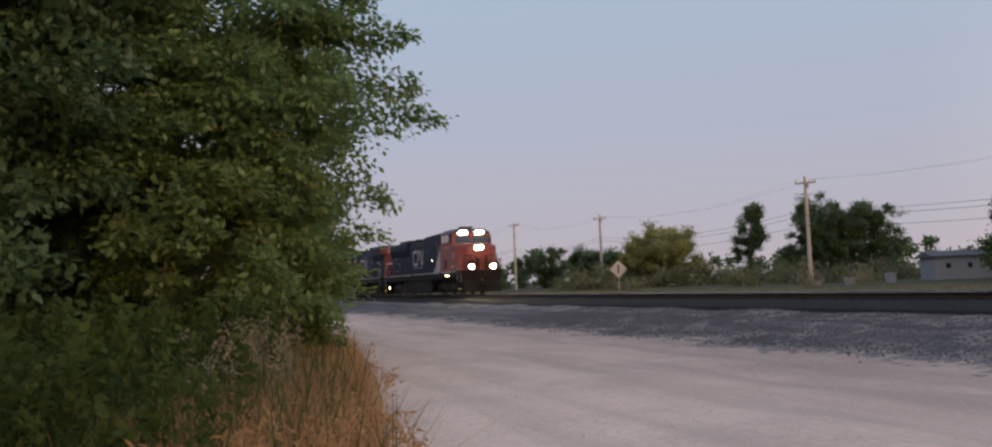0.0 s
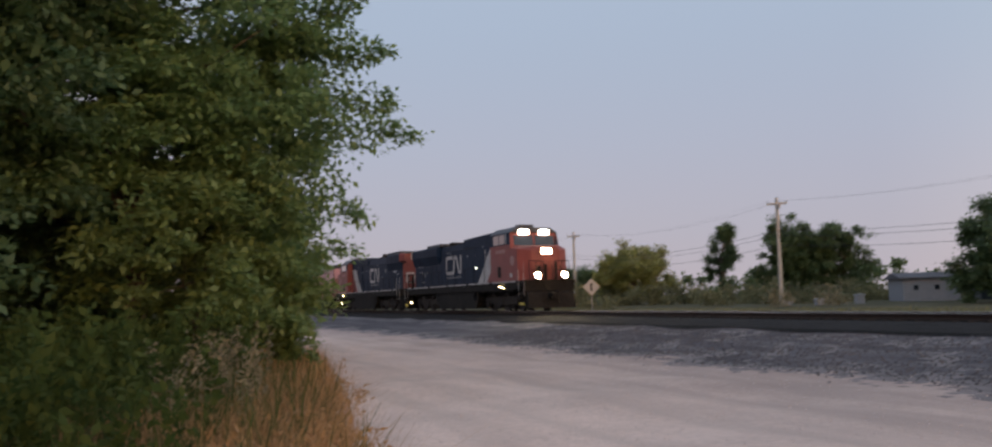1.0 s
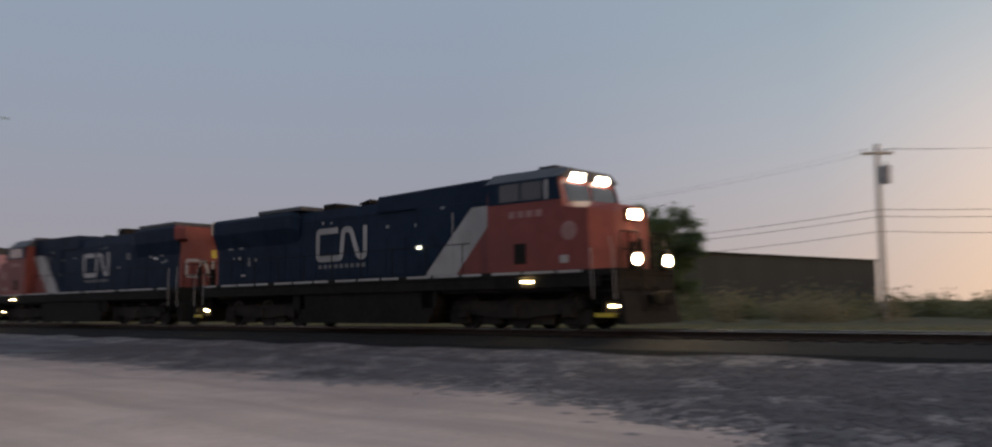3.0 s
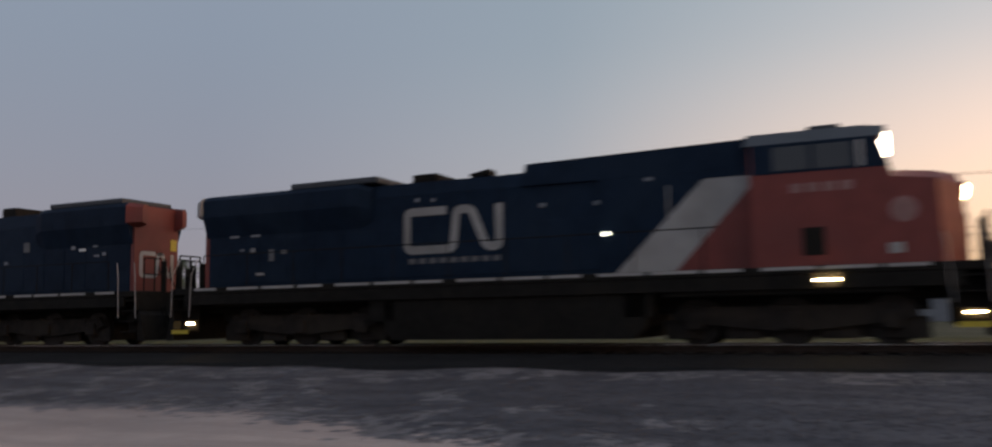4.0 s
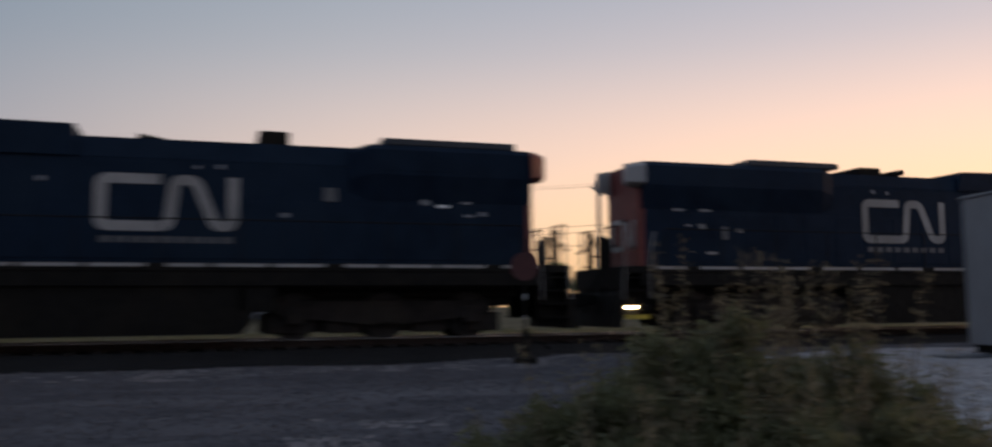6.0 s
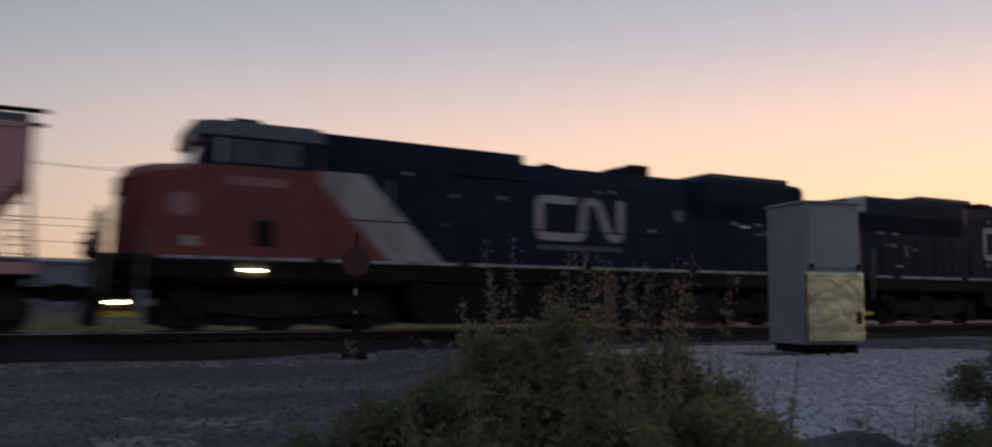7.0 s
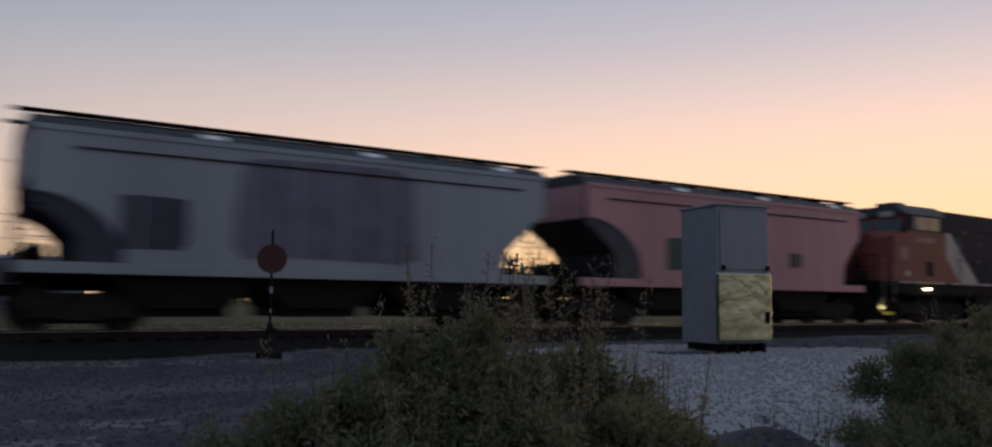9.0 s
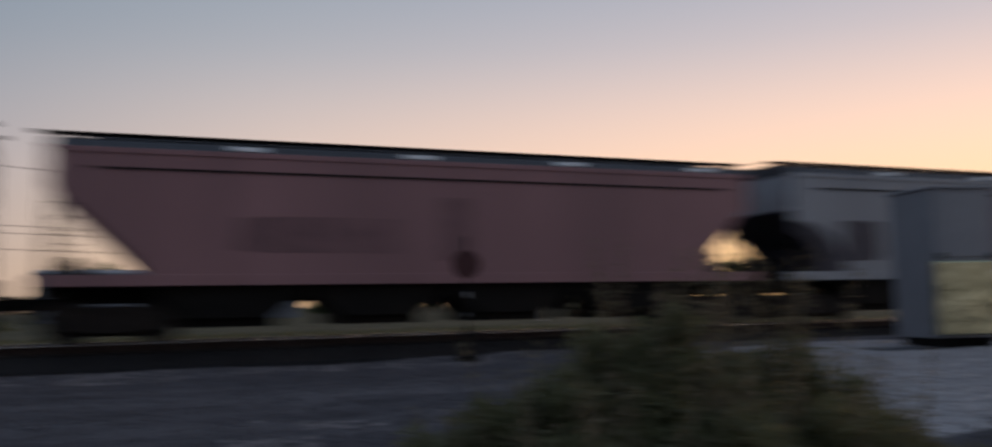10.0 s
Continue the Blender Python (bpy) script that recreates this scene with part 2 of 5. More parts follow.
def rod(bm, a, b, r, seg=8, r2=None):
    a, b = Vector(a), Vector(b)
    d = b - a
    m = Matrix.Translation((a + b) / 2) @ d.to_track_quat("Z", "Y").to_matrix().to_4x4()
    bmesh.ops.create_cone(bm, cap_ends=True, segments=seg, radius1=r, radius2=r if r2 is None else r2, depth=d.length, matrix=m)
    return bm


def prism(bm, poly, y0, y1):
    """A closed xz outline pushed from y0 to y1."""
    a = [bm.verts.new((x, y0, z)) for x, z in poly]
    b = [bm.verts.new((x, y1, z)) for x, z in poly]
    n = len(poly)
    fs = [bm.faces.new(a), bm.faces.new(b[::-1])]
    for i in range(n):
        fs.append(bm.faces.new((a[i], b[i], b[(i + 1) % n], a[(i + 1) % n])))
    bmesh.ops.recalc_face_normals(bm, faces=fs)
    return bm


def loft(bm, sections):
    """Rings of equal count joined in order, ends closed."""
    rings = [[bm.verts.new(p) for p in s] for s in sections]
    fs = []
    for r, q in zip(rings, rings[1:]):
        n = len(r)
        for i in range(n):
            fs.append(bm.faces.new((r[i], r[(i + 1) % n], q[(i + 1) % n], q[i])))
    fs += [bm.faces.new(rings[0][::-1]), bm.faces.new(rings[-1])]
    bmesh.ops.recalc_face_normals(bm, faces=fs)
    return bm


def to_mesh(name, bm, mat, smooth=False):
    me = bpy.data.meshes.new(name)
    bm.to_mesh(me)
    bm.free()
    me.materials.append(mat)
    if smooth:
        me.polygons.foreach_set("use_smooth", [True] * len(me.polygons))
    return me


def part(name, bm, mat, parent, label="", at=None):
    ob = new(name, to_mesh(name, bm, mat))
    ob.parent = parent
    if at is not None:
        ob.matrix_basis = at
    return tagged(ob, label)


def thing(name, label, category, m=None, group="", kind=""):
    ob = new(name)
    if m is not None:
        ob.matrix_basis = m
    return tagged(ob, label, category, group, kind)


def quads(name, verts, mat, per=4):
    """One mesh of loose faces with per corners each, from an array of corners."""
    v = np.asarray(verts, dtype=np.float32).reshape(-1, 3)
    n = len(v) // per
    me = bpy.data.meshes.new(name)
    me.vertices.add(len(v)), me.loops.add(len(v)), me.polygons.add(n)
    me.vertices.foreach_set("co", v.ravel())
    me.loops.foreach_set("vertex_index", np.arange(len(v), dtype=np.int32))
    me.polygons.foreach_set("loop_start", np.arange(0, len(v), per, dtype=np.int32))
    me.update(calc_edges=True)
    me.materials.append(mat)
    return me


rng = np.random.default_rng(7)


# ---- ground ----
def smooth(a, b, v):
    t = np.clip((v - a) / (b - a), 0, 1)
    return t * t * (3 - 2 * t)


def toe(x):
    """Where the ballast apron starts, along the track."""
    return 12.6 - 4.6 * smooth(-11, 0, x) - 4.2 * smooth(0, 9, x)


def ground_z(x, y):
    """Height of the ground: road level, the apron up to the track, the pad by the cabinet, the field beyond."""
    x, y = np.asarray(x, float), np.asarray(y, float)
    rise = np.clip((y - toe(x)) / (18.3 - toe(x)), 0, 1) * 0.50 + 0.1 * smooth(22.5, 26, y)
    pad = 0.86 * smooth(3.5, 8.0, x) * smooth(4.5, 8.6, y) * (1 - 0.3 * smooth(11, 17, y))
    z = np.maximum(rise, pad * (1 - smooth(17, 19.5, y)) + rise * smooth(17, 19.5, y))
    bumps = 0.02 * np.sin(x * 1.3 + 0.7 * y) + 0.018 * np.sin(2.1 * y - 0.9 * x + 1)
    return z + bumps * (1 - smooth(18, 20, y))


def axis(parts):
    out = []
    for a, b, n in parts:
        out += list(np.linspace(a, b, n, endpoint=False))
    return np.array(out + [parts[-1][1]])


gx = axis([(-2500, -300, 8), (-300, -60, 24), (-60, -34, 52), (-34, 16, 250), (16, 30, 28), (30, 300, 30), (300, 2500, 8)])
gy = axis([(-1500, -60, 8), (-60, -8, 18), (-8, 20, 150), (20, 24.5, 9), (24.5, 200, 20), (200, 3000, 10)])
X, Y = np.meshgrid(gx, gy, indexing="ij")
Z = ground_z(X, Y)
me = bpy.data.meshes.new("ground")
nx, ny = len(gx), len(gy)
idx = np.arange(nx * ny).reshape(nx, ny)
faces = np.stack([idx[:-1, :-1], idx[1:, :-1], idx[1:, 1:], idx[:-1, 1:]], -1).reshape(-1, 4)
me.from_pydata(np.stack([X, Y, Z], -1).reshape(-1, 3).tolist(), [], faces.tolist())
me.materials.append(M["road"]), me.materials.append(M["ballast"]), me.materials.append(M["field"]), me.materials.append(M["pad"]), me.materials.append(M["mixed"])
cx, cy = X.ravel()[faces].mean(1), Y.ravel()[faces].mean(1)
wob = 0.35 * np.sin(cx * 0.9) + 0.25 * np.sin(cx * 2.3 + 1) + rng.normal(0, 0.18, len(cx))
edge = (cy - toe(cx) - wob) / 0.9 + rng.normal(0, 0.3, len(cx))
slot = np.where(cy > 24.5, 2, np.where(edge > 0.5, 1, np.where(edge > -0.5, 4, 0)))
patch = np.sin(2.1 * cx + 1.3 * np.sin(1.7 * cy)) * np.sin(1.9 * cy + 0.8 * cx + 0.9 * np.sin(1.1 * cx)) + rng.normal(0, 0.22, len(cx))
slot = np.where((slot == 1) & (edge < 4.5) & (patch > 0.45 + 0.06 * edge) & (abs(cx) < 30), 4, slot)
pad = (cx - 9.8) ** 2 / 16 + (cy - 8.6) ** 2 / 9 + 0.25 * np.sin(3 * cx) * np.sin(2.6 * cy) < 1
# paler gravel high on the apron paints in the sky light caught there
crest_light = np.sin(1.3 * cx) * np.sin(3.1 * cx + 1.2) + rng.normal(0, 0.5, len(cx))
slot = np.where((slot == 1) & (cy > 16.3) & (cy < 17.9) & (crest_light > 0.15), 4, slot)
slot = np.where(pad, 3, slot)
side_edge = np.where(cx < -3.2, -0.35 - 0.19 * cx, 0.258 - 0.9 * (cx + 3.2))
side_edge = np.maximum(side_edge, -4.4 + 0.4 * np.sin(0.8 * cx)) + 0.25 * np.sin(cx * 1.7) + rng.normal(0, 0.2, len(cx))
slot = np.where((cy < side_edge) | (cx < -60) & (cy < 12) | (cx > 60) & (cy < 19), 2, slot)
me.polygons.foreach_set("material_index", slot.astype(np.int32))
me.polygons.foreach_set("use_smooth", [True] * len(me.polygons))
ground = tagged(new("ground", me), "pale gravel lane with a grey stone apron rising to the track", "ground", kind="structure")


def scatter_stones(name, mat, label, n, area, size, keep):
    """Loose stones lying on the ground."""
    x = rng.uniform(area[0], area[1], n)
    y = rng.uniform(area[2], area[3], n)
    ok = keep(x, y)
    x, y = x[ok], y[ok]
    n = len(x)
    s = rng.uniform(size[0], size[1], n)[:, None, None]
    base = np.array([(1, 0, 0), (0, 1, 0), (-1, 0, 0), (0, -1, 0), (0, 0, 0.8), (0, 0, -0.5)])
    v = base[None] * (1 + rng.uniform(-0.35, 0.35, (n, 6, 3))) * s
    a = rng.uniform(0, 6.28, n)
    c, sn = np.cos(a)[:, None], np.sin(a)[:, None]
    vx, vy = v[..., 0] * c - v[..., 1] * sn, v[..., 0] * sn + v[..., 1] * c
    v = np.stack([vx + x[:, None], vy + y[:, None], v[..., 2] + ground_z(x, y)[:, None] + 0.2 * s[:, 0]], -1)
    tri = np.array([(0, 1, 4), (1, 2, 4), (2, 3, 4), (3, 0, 4), (1, 0, 5), (2, 1, 5), (3, 2, 5), (0, 3, 5)])
    f = (tri[None] + 6 * np.arange(n)[:, None, None]).reshape(-1, 3)
    me = bpy.data.meshes.new(name)
    me.from_pydata(v.reshape(-1, 3).tolist(), [], f.tolist())
    me.materials.append(mat)
    return tagged(new(name, me), label, "gravel", kind="stuff")


scatter_stones("ballast_stones", M["stone"], "loose grey crushed stones on the apron", 52000, (-34, 24, 4, 18.2), (0.014, 0.036), lambda x, y: (y > toe(x) + rng.normal(0, 0.4, len(x))) & ((x - 9.8) ** 2 / 16 + (y - 8.6) ** 2 / 9 > 1))
scatter_stones("road_chips", M["paling"], "pale limestone chips strewn on the lane", 2500, (-30, 4, 2, 13), (0.008, 0.02), lambda x, y: y < toe(x) + rng.normal(0, 0.5, len(x)))

scatter_stones("pad_chips", M["padstone"], "clean pale stones on the pad round the cabinet", 15000, (5.5, 14, 5.2, 12), (0.012, 0.035), lambda x, y: (x - 9.8) ** 2 / 16 + (y - 8.6) ** 2 / 9 < 1)

# ---- track ----
track = thing("railway_track", "single railway track of rusted rails on dark timber ties", "railway track", kind="structure")
bm = bmesh.new()
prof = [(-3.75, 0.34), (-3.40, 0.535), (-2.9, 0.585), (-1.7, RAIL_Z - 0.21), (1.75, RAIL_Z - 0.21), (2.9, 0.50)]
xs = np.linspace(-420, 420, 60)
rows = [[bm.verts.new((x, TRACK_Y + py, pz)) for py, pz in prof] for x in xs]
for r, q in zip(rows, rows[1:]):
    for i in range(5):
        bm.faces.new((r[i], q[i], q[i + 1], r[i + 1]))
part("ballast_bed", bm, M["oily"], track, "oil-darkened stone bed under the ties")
for sgn in (-1, 1):
    bm = bmesh.new()
    y = TRACK_Y + sgn * 0.755
    half = [(0.07, -0.17), (0.07, -0.15), (0.009, -0.13), (0.009, -0.05), (0.036, -0.04), (0.036, -0.016)]
    ring = [(y + a, RAIL_Z + b) for a, b in half] + [(y - a, RAIL_Z + b) for a, b in half[::-1]]
    loft(bm, [[(x, a, b) for a, b in ring] for x in (-420, 420)])
    rail = part("rail", bm, M["rail"], track)
    bm = bmesh.new()
    bx(bm, -420, 420, y - 0.0365, y + 0.0365, RAIL_Z - 0.016, RAIL_Z, 0.004)
    part("running_surface", bm, M["railtop"], rail, "polished running surface of the rail")

# ---- rolling stock ----
def wheelset(parent, x, r, gauge=0.75):
    bm = bmesh.new()
    rod(bm, (0, -1.05, 0), (0, 1.05, 0), 0.085, 10)
    for s in (-1, 1):
        rod(bm, (0, s * (gauge - 0.065), 0), (0, s * (gauge + 0.065), 0), r, 28)
        rod(bm, (0, s * (gauge - 0.095), 0), (0, s * (gauge - 0.065), 0), r + 0.028, 28)
        rod(bm, (0, s * (gauge + 0.065), 0), (0, s * (gauge + 0.085), 0), r * 0.45, 14)
        for k in range(6):
            a = k * math.pi / 3
            bx(bm, r * 0.62 - 0.03, r * 0.62 + 0.03, s * (gauge + 0.064), s * (gauge + 0.072), -0.03, 0.03, turn=Matrix.Rotation(a, 4, "Y"))
    w = part("wheelset", bm, M["wheel"], parent, at=pose(x, 0, r))
    return w, x, r


def truck(parent, x, axles, r, wheels):
    bm = bmesh.new()
    half = axles[-1] + 0.55
    for s in (-1, 1):
        y0, y1 = s * 0.93, s * 1.09
        prism(bm, [(-half, r + 0.10), (-half + 0.2, r + 0.32), (half - 0.2, r + 0.32), (half, r + 0.10), (half - 0.3, r - 0.02), (0.35, r - 0.22), (-0.35, r - 0.22), (-half + 0.3, r - 0.02)], y0, y1)
        for a in axles:
            bx(bm, a - 0.19, a + 0.19, s * 0.95, s * 1.16, r - 0.19, r + 0.19, 0.03)
            for dx in (-0.28, 0.28):
                rod(bm, (a + dx, s * 1.02, r + 0.1), (a + dx, s * 1.02, r + 0.38), 0.09, 8)
    bx(bm, -0.3, 0.3, -1.0, 1.0, r - 0.05, r + 0.35, 0.04)
    bx(bm, -half + 0.25, half - 0.25, -0.62, 0.62, 0.15, r + 0.3, 0.03)
    for s in (-1, 1) if len(axles) == 3 else ():      # brake rigging and sand pipes between the wheels
        for a in (axles[0] - 0.3, -1.0, 1.0, axles[2] + 0.3):
            bx(bm, a - 0.42, a + 0.42, s * 0.86, s * 0.98, 0.13, r + 0.05, 0.03)
    t = new("truck", to_mesh("truck", bm, M["dusty"]))
    t.parent, t.matrix_basis = parent, pose(x, 0, 0)
    for a in axles:
        wheels.append(wheelset(t, a, r))
    return t


def coupler(parent, x, s):
    bm = bmesh.new()
    bx(bm, x - s * 0.75, x - s * 0.25, -0.11, 0.11, 0.72, 0.98, 0.02)
    bx(bm, x - s * 0.30, x + s * 0.02, -0.17, 0.17, 0.66, 1.04, 0.05)
    bx(bm, x - s * 0.10, x + s * 0.10, 0.03, 0.16, 0.66, 1.04, 0.04)
    rod(bm, (x - s * 0.6, 0.35, 0.95), (x - s * 0.1, 0.30, 0.45), 0.03, 6)
    part("coupler", bm, M["grime"], parent)


def band(bm, pts, w, y0, y1):
    """A thick mitred band along xz points."""
    p = [Vector(q) for q in pts]
    left, right = [], []
    for i, q in enumerate(p):
        a = (p[i] - p[i - 1]).normalized() if i else (p[1] - p[0]).normalized()
        b = (p[i + 1] - p[i]).normalized() if i < len(p) - 1 else a
        n1, n2 = Vector((-a.y, a.x)), Vector((-b.y, b.x))
        m = (n1 + n2).normalized()
        k = w / 2 / max(0.45, m.dot(n1))
        left.append(q + m * k), right.append(q - m * k)
    rows = [[bm.verts.new((q.x, y, q.y)) for q, y in ((a, y0), (b, y0), (b, y1), (a, y1))] for a, b in zip(left, right)]
    fs = [bm.faces.new(rows[0]), bm.faces.new(rows[-1][::-1])]
    for r, q in zip(rows, rows[1:]):
        for k in range(4):
            fs.append(bm.faces.new((r[k], q[k], q[(k + 1) % 4], r[(k + 1) % 4])))
    bmesh.ops.recalc_face_normals(bm, faces=fs)


def rounded(pts, r=0.16, n=4):
    out = [Vector(pts[0])]
    for a, b, c in zip(pts, pts[1:], pts[2:]):
        a, b, c = Vector(a), Vector(b), Vector(c)
        p, q = b + (a - b).normalized() * r, b + (c - b).normalized() * r
        for k in range(n + 1):
            t = k / n
            out.append(p * (1 - t) ** 2 + b * 2 * t * (1 - t) + q * t * t)
    out.append(Vector(pts[-1]))
    return [tuple(v) for v in out]


def emblem(parent, x0, x1, z0, z1, side, y, mat, w=0.2):
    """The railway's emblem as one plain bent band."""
    def fx(u):
        return x0 + (x1 - x0) * u if side < 0 else x1 + (x0 - x1) * u
    h = z1 - z0
    for pts in ([(0.44, 0.93), (0.05, 0.93), (0.05, 0.07), (0.50, 0.07), (0.54, 0.93), (0.68, 0.93), (0.82, 0.08), (0.94, 0.08), (0.94, 1.0)],):
        bm = bmesh.new()
        band(bm, rounded([(fx(u), z0 + h * v) for u, v in pts]), w, y, y + side * 0.006)
        part("emblem_band", bm, mat, parent, "dirty white emblem band")


def locomotive(name, label, lead):
    """A six-axle road locomotive; x runs from its cab end (0) back to -22.78, z from the rail top."""
    L, wheels = 22.85, []
    up = 0.06 if lead else 0.15      # the trailing unit's roof stands a little higher
    ob = thing(name, label, "locomotive", group="locomotives of the train")
    # underframe and deck
    bm = bmesh.new()
    bx(bm, -22.1, -0.6, -1.51, 1.51, 1.50, 1.68, 0.02)
    part("underframe", bm, M["grime"], ob, "sooty black underframe and walkway")
    for s in (-1, 1):
        for k in range(16):
            x = -21.2 + k * 1.24
            bm = bmesh.new()
            bx(bm, x, x + (1.12 if k % 3 else 0.82), s * 1.522, s * 1.528, 1.60, 1.672)
            part("sill_stripe", bm, M["white"], ob, "dirty white reflective sill stripe")
    for s in (-1, 1):
        bm = bmesh.new()
        bx(bm, -21.6, -1.2, s * 1.44, s * 1.50, 1.20, 1.495)
        part("side_skirt", bm, M["grime"], ob)
    bm = bmesh.new()
    bx(bm, -22.0, -0.7, -0.75, 0.75, 0.95, 1.495, 0.03)
    part("centre_beam", bm, M["grime"], ob)
    rad = -15.4 if lead else -16.9
    # long hood in sections with different roof heights
    bm = bmesh.new()
    bx(bm, -21.2, -5.2, -0.93, 0.93, 1.68, 3.98, 0.03)
    part("long_hood", bm, M["navy"], ob)
    for x in np.arange(-20.2, -6.2, 0.98):
        bm = bmesh.new()
        bx(bm, x, x + 0.9, -0.945, 0.945, 1.8, 3.1, 0.008)
        part("hood_door", bm, M["navy"], ob)
    bm = bmesh.new()
    loft(bm, [[(x, -0.93, 3.98), (x, -0.85, 4.28 + up), (x, 0.85, 4.28 + up), (x, 0.93, 3.98)] for x in (rad - 0.2, -10.7)])
    part("hood_roof", bm, M["navy"], ob)
    bm = bmesh.new()
    prism(bm, [(-10.95, 3.98), (-10.8, 4.53), (-5.2, 4.64), (-5.2, 3.98)] if lead else [(-11.05, 3.98), (-11.0, 4.66), (-5.2, 4.72), (-5.2, 3.98)], -1.0, 1.0)
    part("raised_hood", bm, M["navy"], ob)
    bm = bmesh.new()
    half = [(0.94, 3.20), (1.13, 3.80), (1.13, 4.24 + up), (1.04, 4.36 + up)]
    wing = half + [(-y, z) for y, z in half[::-1]]
    loft(bm, [[(x, y * k, z - d) for y, z in wing] for x, k, d in ((-21.28, 1, 0.02), (-21.1, 1, 0), (rad - 0.4, 1, 0), (rad, 0.9, 0.12))])
    part("radiator_housing", bm, M["navy"], ob, "wide overhanging radiator housing")
    for s in (-1, 1):
        bm = bmesh.new()
        for k in range(8 if lead else 6):
            x = -20.6 + k * 0.55
            bx(bm, x, x + 0.48, s * 1.13, s * 1.138, 3.90, 4.14)
        part("radiator_grille", bm, M["navy"], ob)
    bm = bmesh.new()
    bx(bm, *((-18.1, -15.2) if lead else (-20.9, -17.6)), -1.05, 1.05, 4.36 + up, 4.53 + up, 0.03)
    part("radiator_fan_cover", bm, M["roof"], ob)
    # hood end in orange red
    bm = bmesh.new()
    bx(bm, -21.36, -21.2, -0.92, 0.92, 1.70, 3.74, 0.02)
    bx(bm, -21.36, -21.285, -0.76, 0.76, 3.73, 4.30 + up, 0.01)
    part("hood_end", bm, M["red"], ob, "orange-red hood end under the radiator")
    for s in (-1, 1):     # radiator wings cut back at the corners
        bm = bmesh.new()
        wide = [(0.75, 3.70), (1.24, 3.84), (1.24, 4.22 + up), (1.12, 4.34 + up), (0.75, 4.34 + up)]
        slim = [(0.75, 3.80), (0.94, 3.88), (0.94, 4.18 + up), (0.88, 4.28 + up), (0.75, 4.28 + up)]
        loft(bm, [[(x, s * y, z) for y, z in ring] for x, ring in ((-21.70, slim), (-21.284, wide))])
        # the lead unit's wing ends are coloured pale for the sky light on them
        part("wing_end", bm, M["white"] if lead else M["red"], ob, "radiator wing end painted pale as sky light" if lead else "orange-red radiator wing end")
    bm = bmesh.new()
    band(bm, rounded([(1.45 * (0.5 - p), 2.2 + 0.72 * q) for p, q in ((0.46, 1.0), (0.05, 1.0), (0.05, 0.0), (0.48, 0.0), (0.54, 1.0), (0.66, 1.0), (0.84, 0.0), (0.95, 0.0), (0.95, 1.0))], 0.1), 0.14, 0, 0.006)
    bmesh.ops.transform(bm, matrix=Matrix.Translation((-21.37, 0, 0)) @ Matrix.Rotation(radians(90), 4, "Z"), verts=bm.verts)
    part("emblem_band", bm, M["white"], ob, "dirty white emblem band")
    if not lead:
        bm = bmesh.new()
        bx(bm, -21.372, -21.358, -0.84, -0.58, 3.05, 3.42)
        part("warning_tag", bm, M["yellow"], ob, "yellow warning tag")
    # stack, vent, horn
    bm = bmesh.new()
    bx(bm, *((-14.25, -13.5) if lead else (-15.5, -14.8)), -0.75, 0.75, 4.2, 4.58 if lead else 4.76, 0.04)
    part("exhaust_box", bm, M["grime"], ob)
    bm = bmesh.new()
    for k in (-0.16, 0, 0.16):
        rod(bm, (-12.8, k, 4.54), (-12.2, k, 4.58), 0.03, 8, 0.09)
    rod(bm, (-12.5, 0, 4.22), (-12.5, 0, 4.52), 0.05)
    bx(bm, -12.75, -12.3, -0.24, 0.24, 4.48, 4.53)
    part("horn", bm, M["grime"], ob)
    # cab
    bm = bmesh.new()
    loft(bm, [[(x, -1.5, 1.68), (x, -1.5, 3.70), (x, -1.43, 4.38), (x, -1.0, 4.58), (x, 1.0, 4.58), (x, 1.43, 4.38), (x, 1.5, 3.70), (x, 1.5, 1.68)] for x in (-5.25, -2.9)]
         + [[(-2.4, -1.5, 1.68), (-2.4, -1.5, 3.64), (-2.6, -1.40, 4.34), (-2.66, -1.0, 4.52), (-2.66, 1.0, 4.52), (-2.6, 1.40, 4.34), (-2.4, 1.5, 3.64), (-2.4, 1.5, 1.68)]])
    cab = part("cab", bm, M["red"], ob, "orange-red cab")
    bm = bmesh.new()
    loft(bm, [[(x, -1.50, 4.36), (x, -1.06, 4.63 + up), (x, 1.06, 4.63 + up), (x, 1.50, 4.36)] for x in (-5.35, -2.95)] + [[(-2.48, -1.46, 4.37), (-2.48, -1.03, 4.58 + up), (-2.48, 1.03, 4.58 + up), (-2.48, 1.46, 4.37)]])
    part("cab_roof", bm, M["roof"], cab, "grey cab roof")
    bm = bmesh.new()
    bx(bm, -4.1, -3.4, -0.45, 0.45, 4.6 + up, 4.84 + up, 0.04)
    part("air_conditioner", bm, M["roof"], cab)
    for s in (-1, 1):
        bm = bmesh.new()
        prism(bm, [(-5.2, 3.70), (-5.2, 4.36), (-2.64, 4.36), (-2.44, 3.70)], s * 1.36, s * 1.508)
        part("cab_upper_side", bm, M["navy"], cab)
        for x0, x1 in ((-4.75, -3.98), (-3.9, -3.13)):
            bm = bmesh.new()
            bx(bm, x0, x1, s * 1.508, s * 1.516, 3.76, 4.28)
            part("side_window", bm, M["glass"], cab, "dark side window")
        for k in range(4):
            bm = bmesh.new()
            bx(bm, -4.4 + k * 0.34, -4.17 + k * 0.34, s * 1.502, s * 1.507, 3.26, 3.46)
            part("number_bar", bm, M["pinkish"], cab, "faded number bar")
        bm = bmesh.new()
        bx(bm, -4.2, -3.75, s * 1.502, s * 1.515, 1.9, 2.5, 0.01)
        part("cab_hatch", bm, M["grime"], cab, "dark hatch in the cab side")
        bm = bmesh.new()
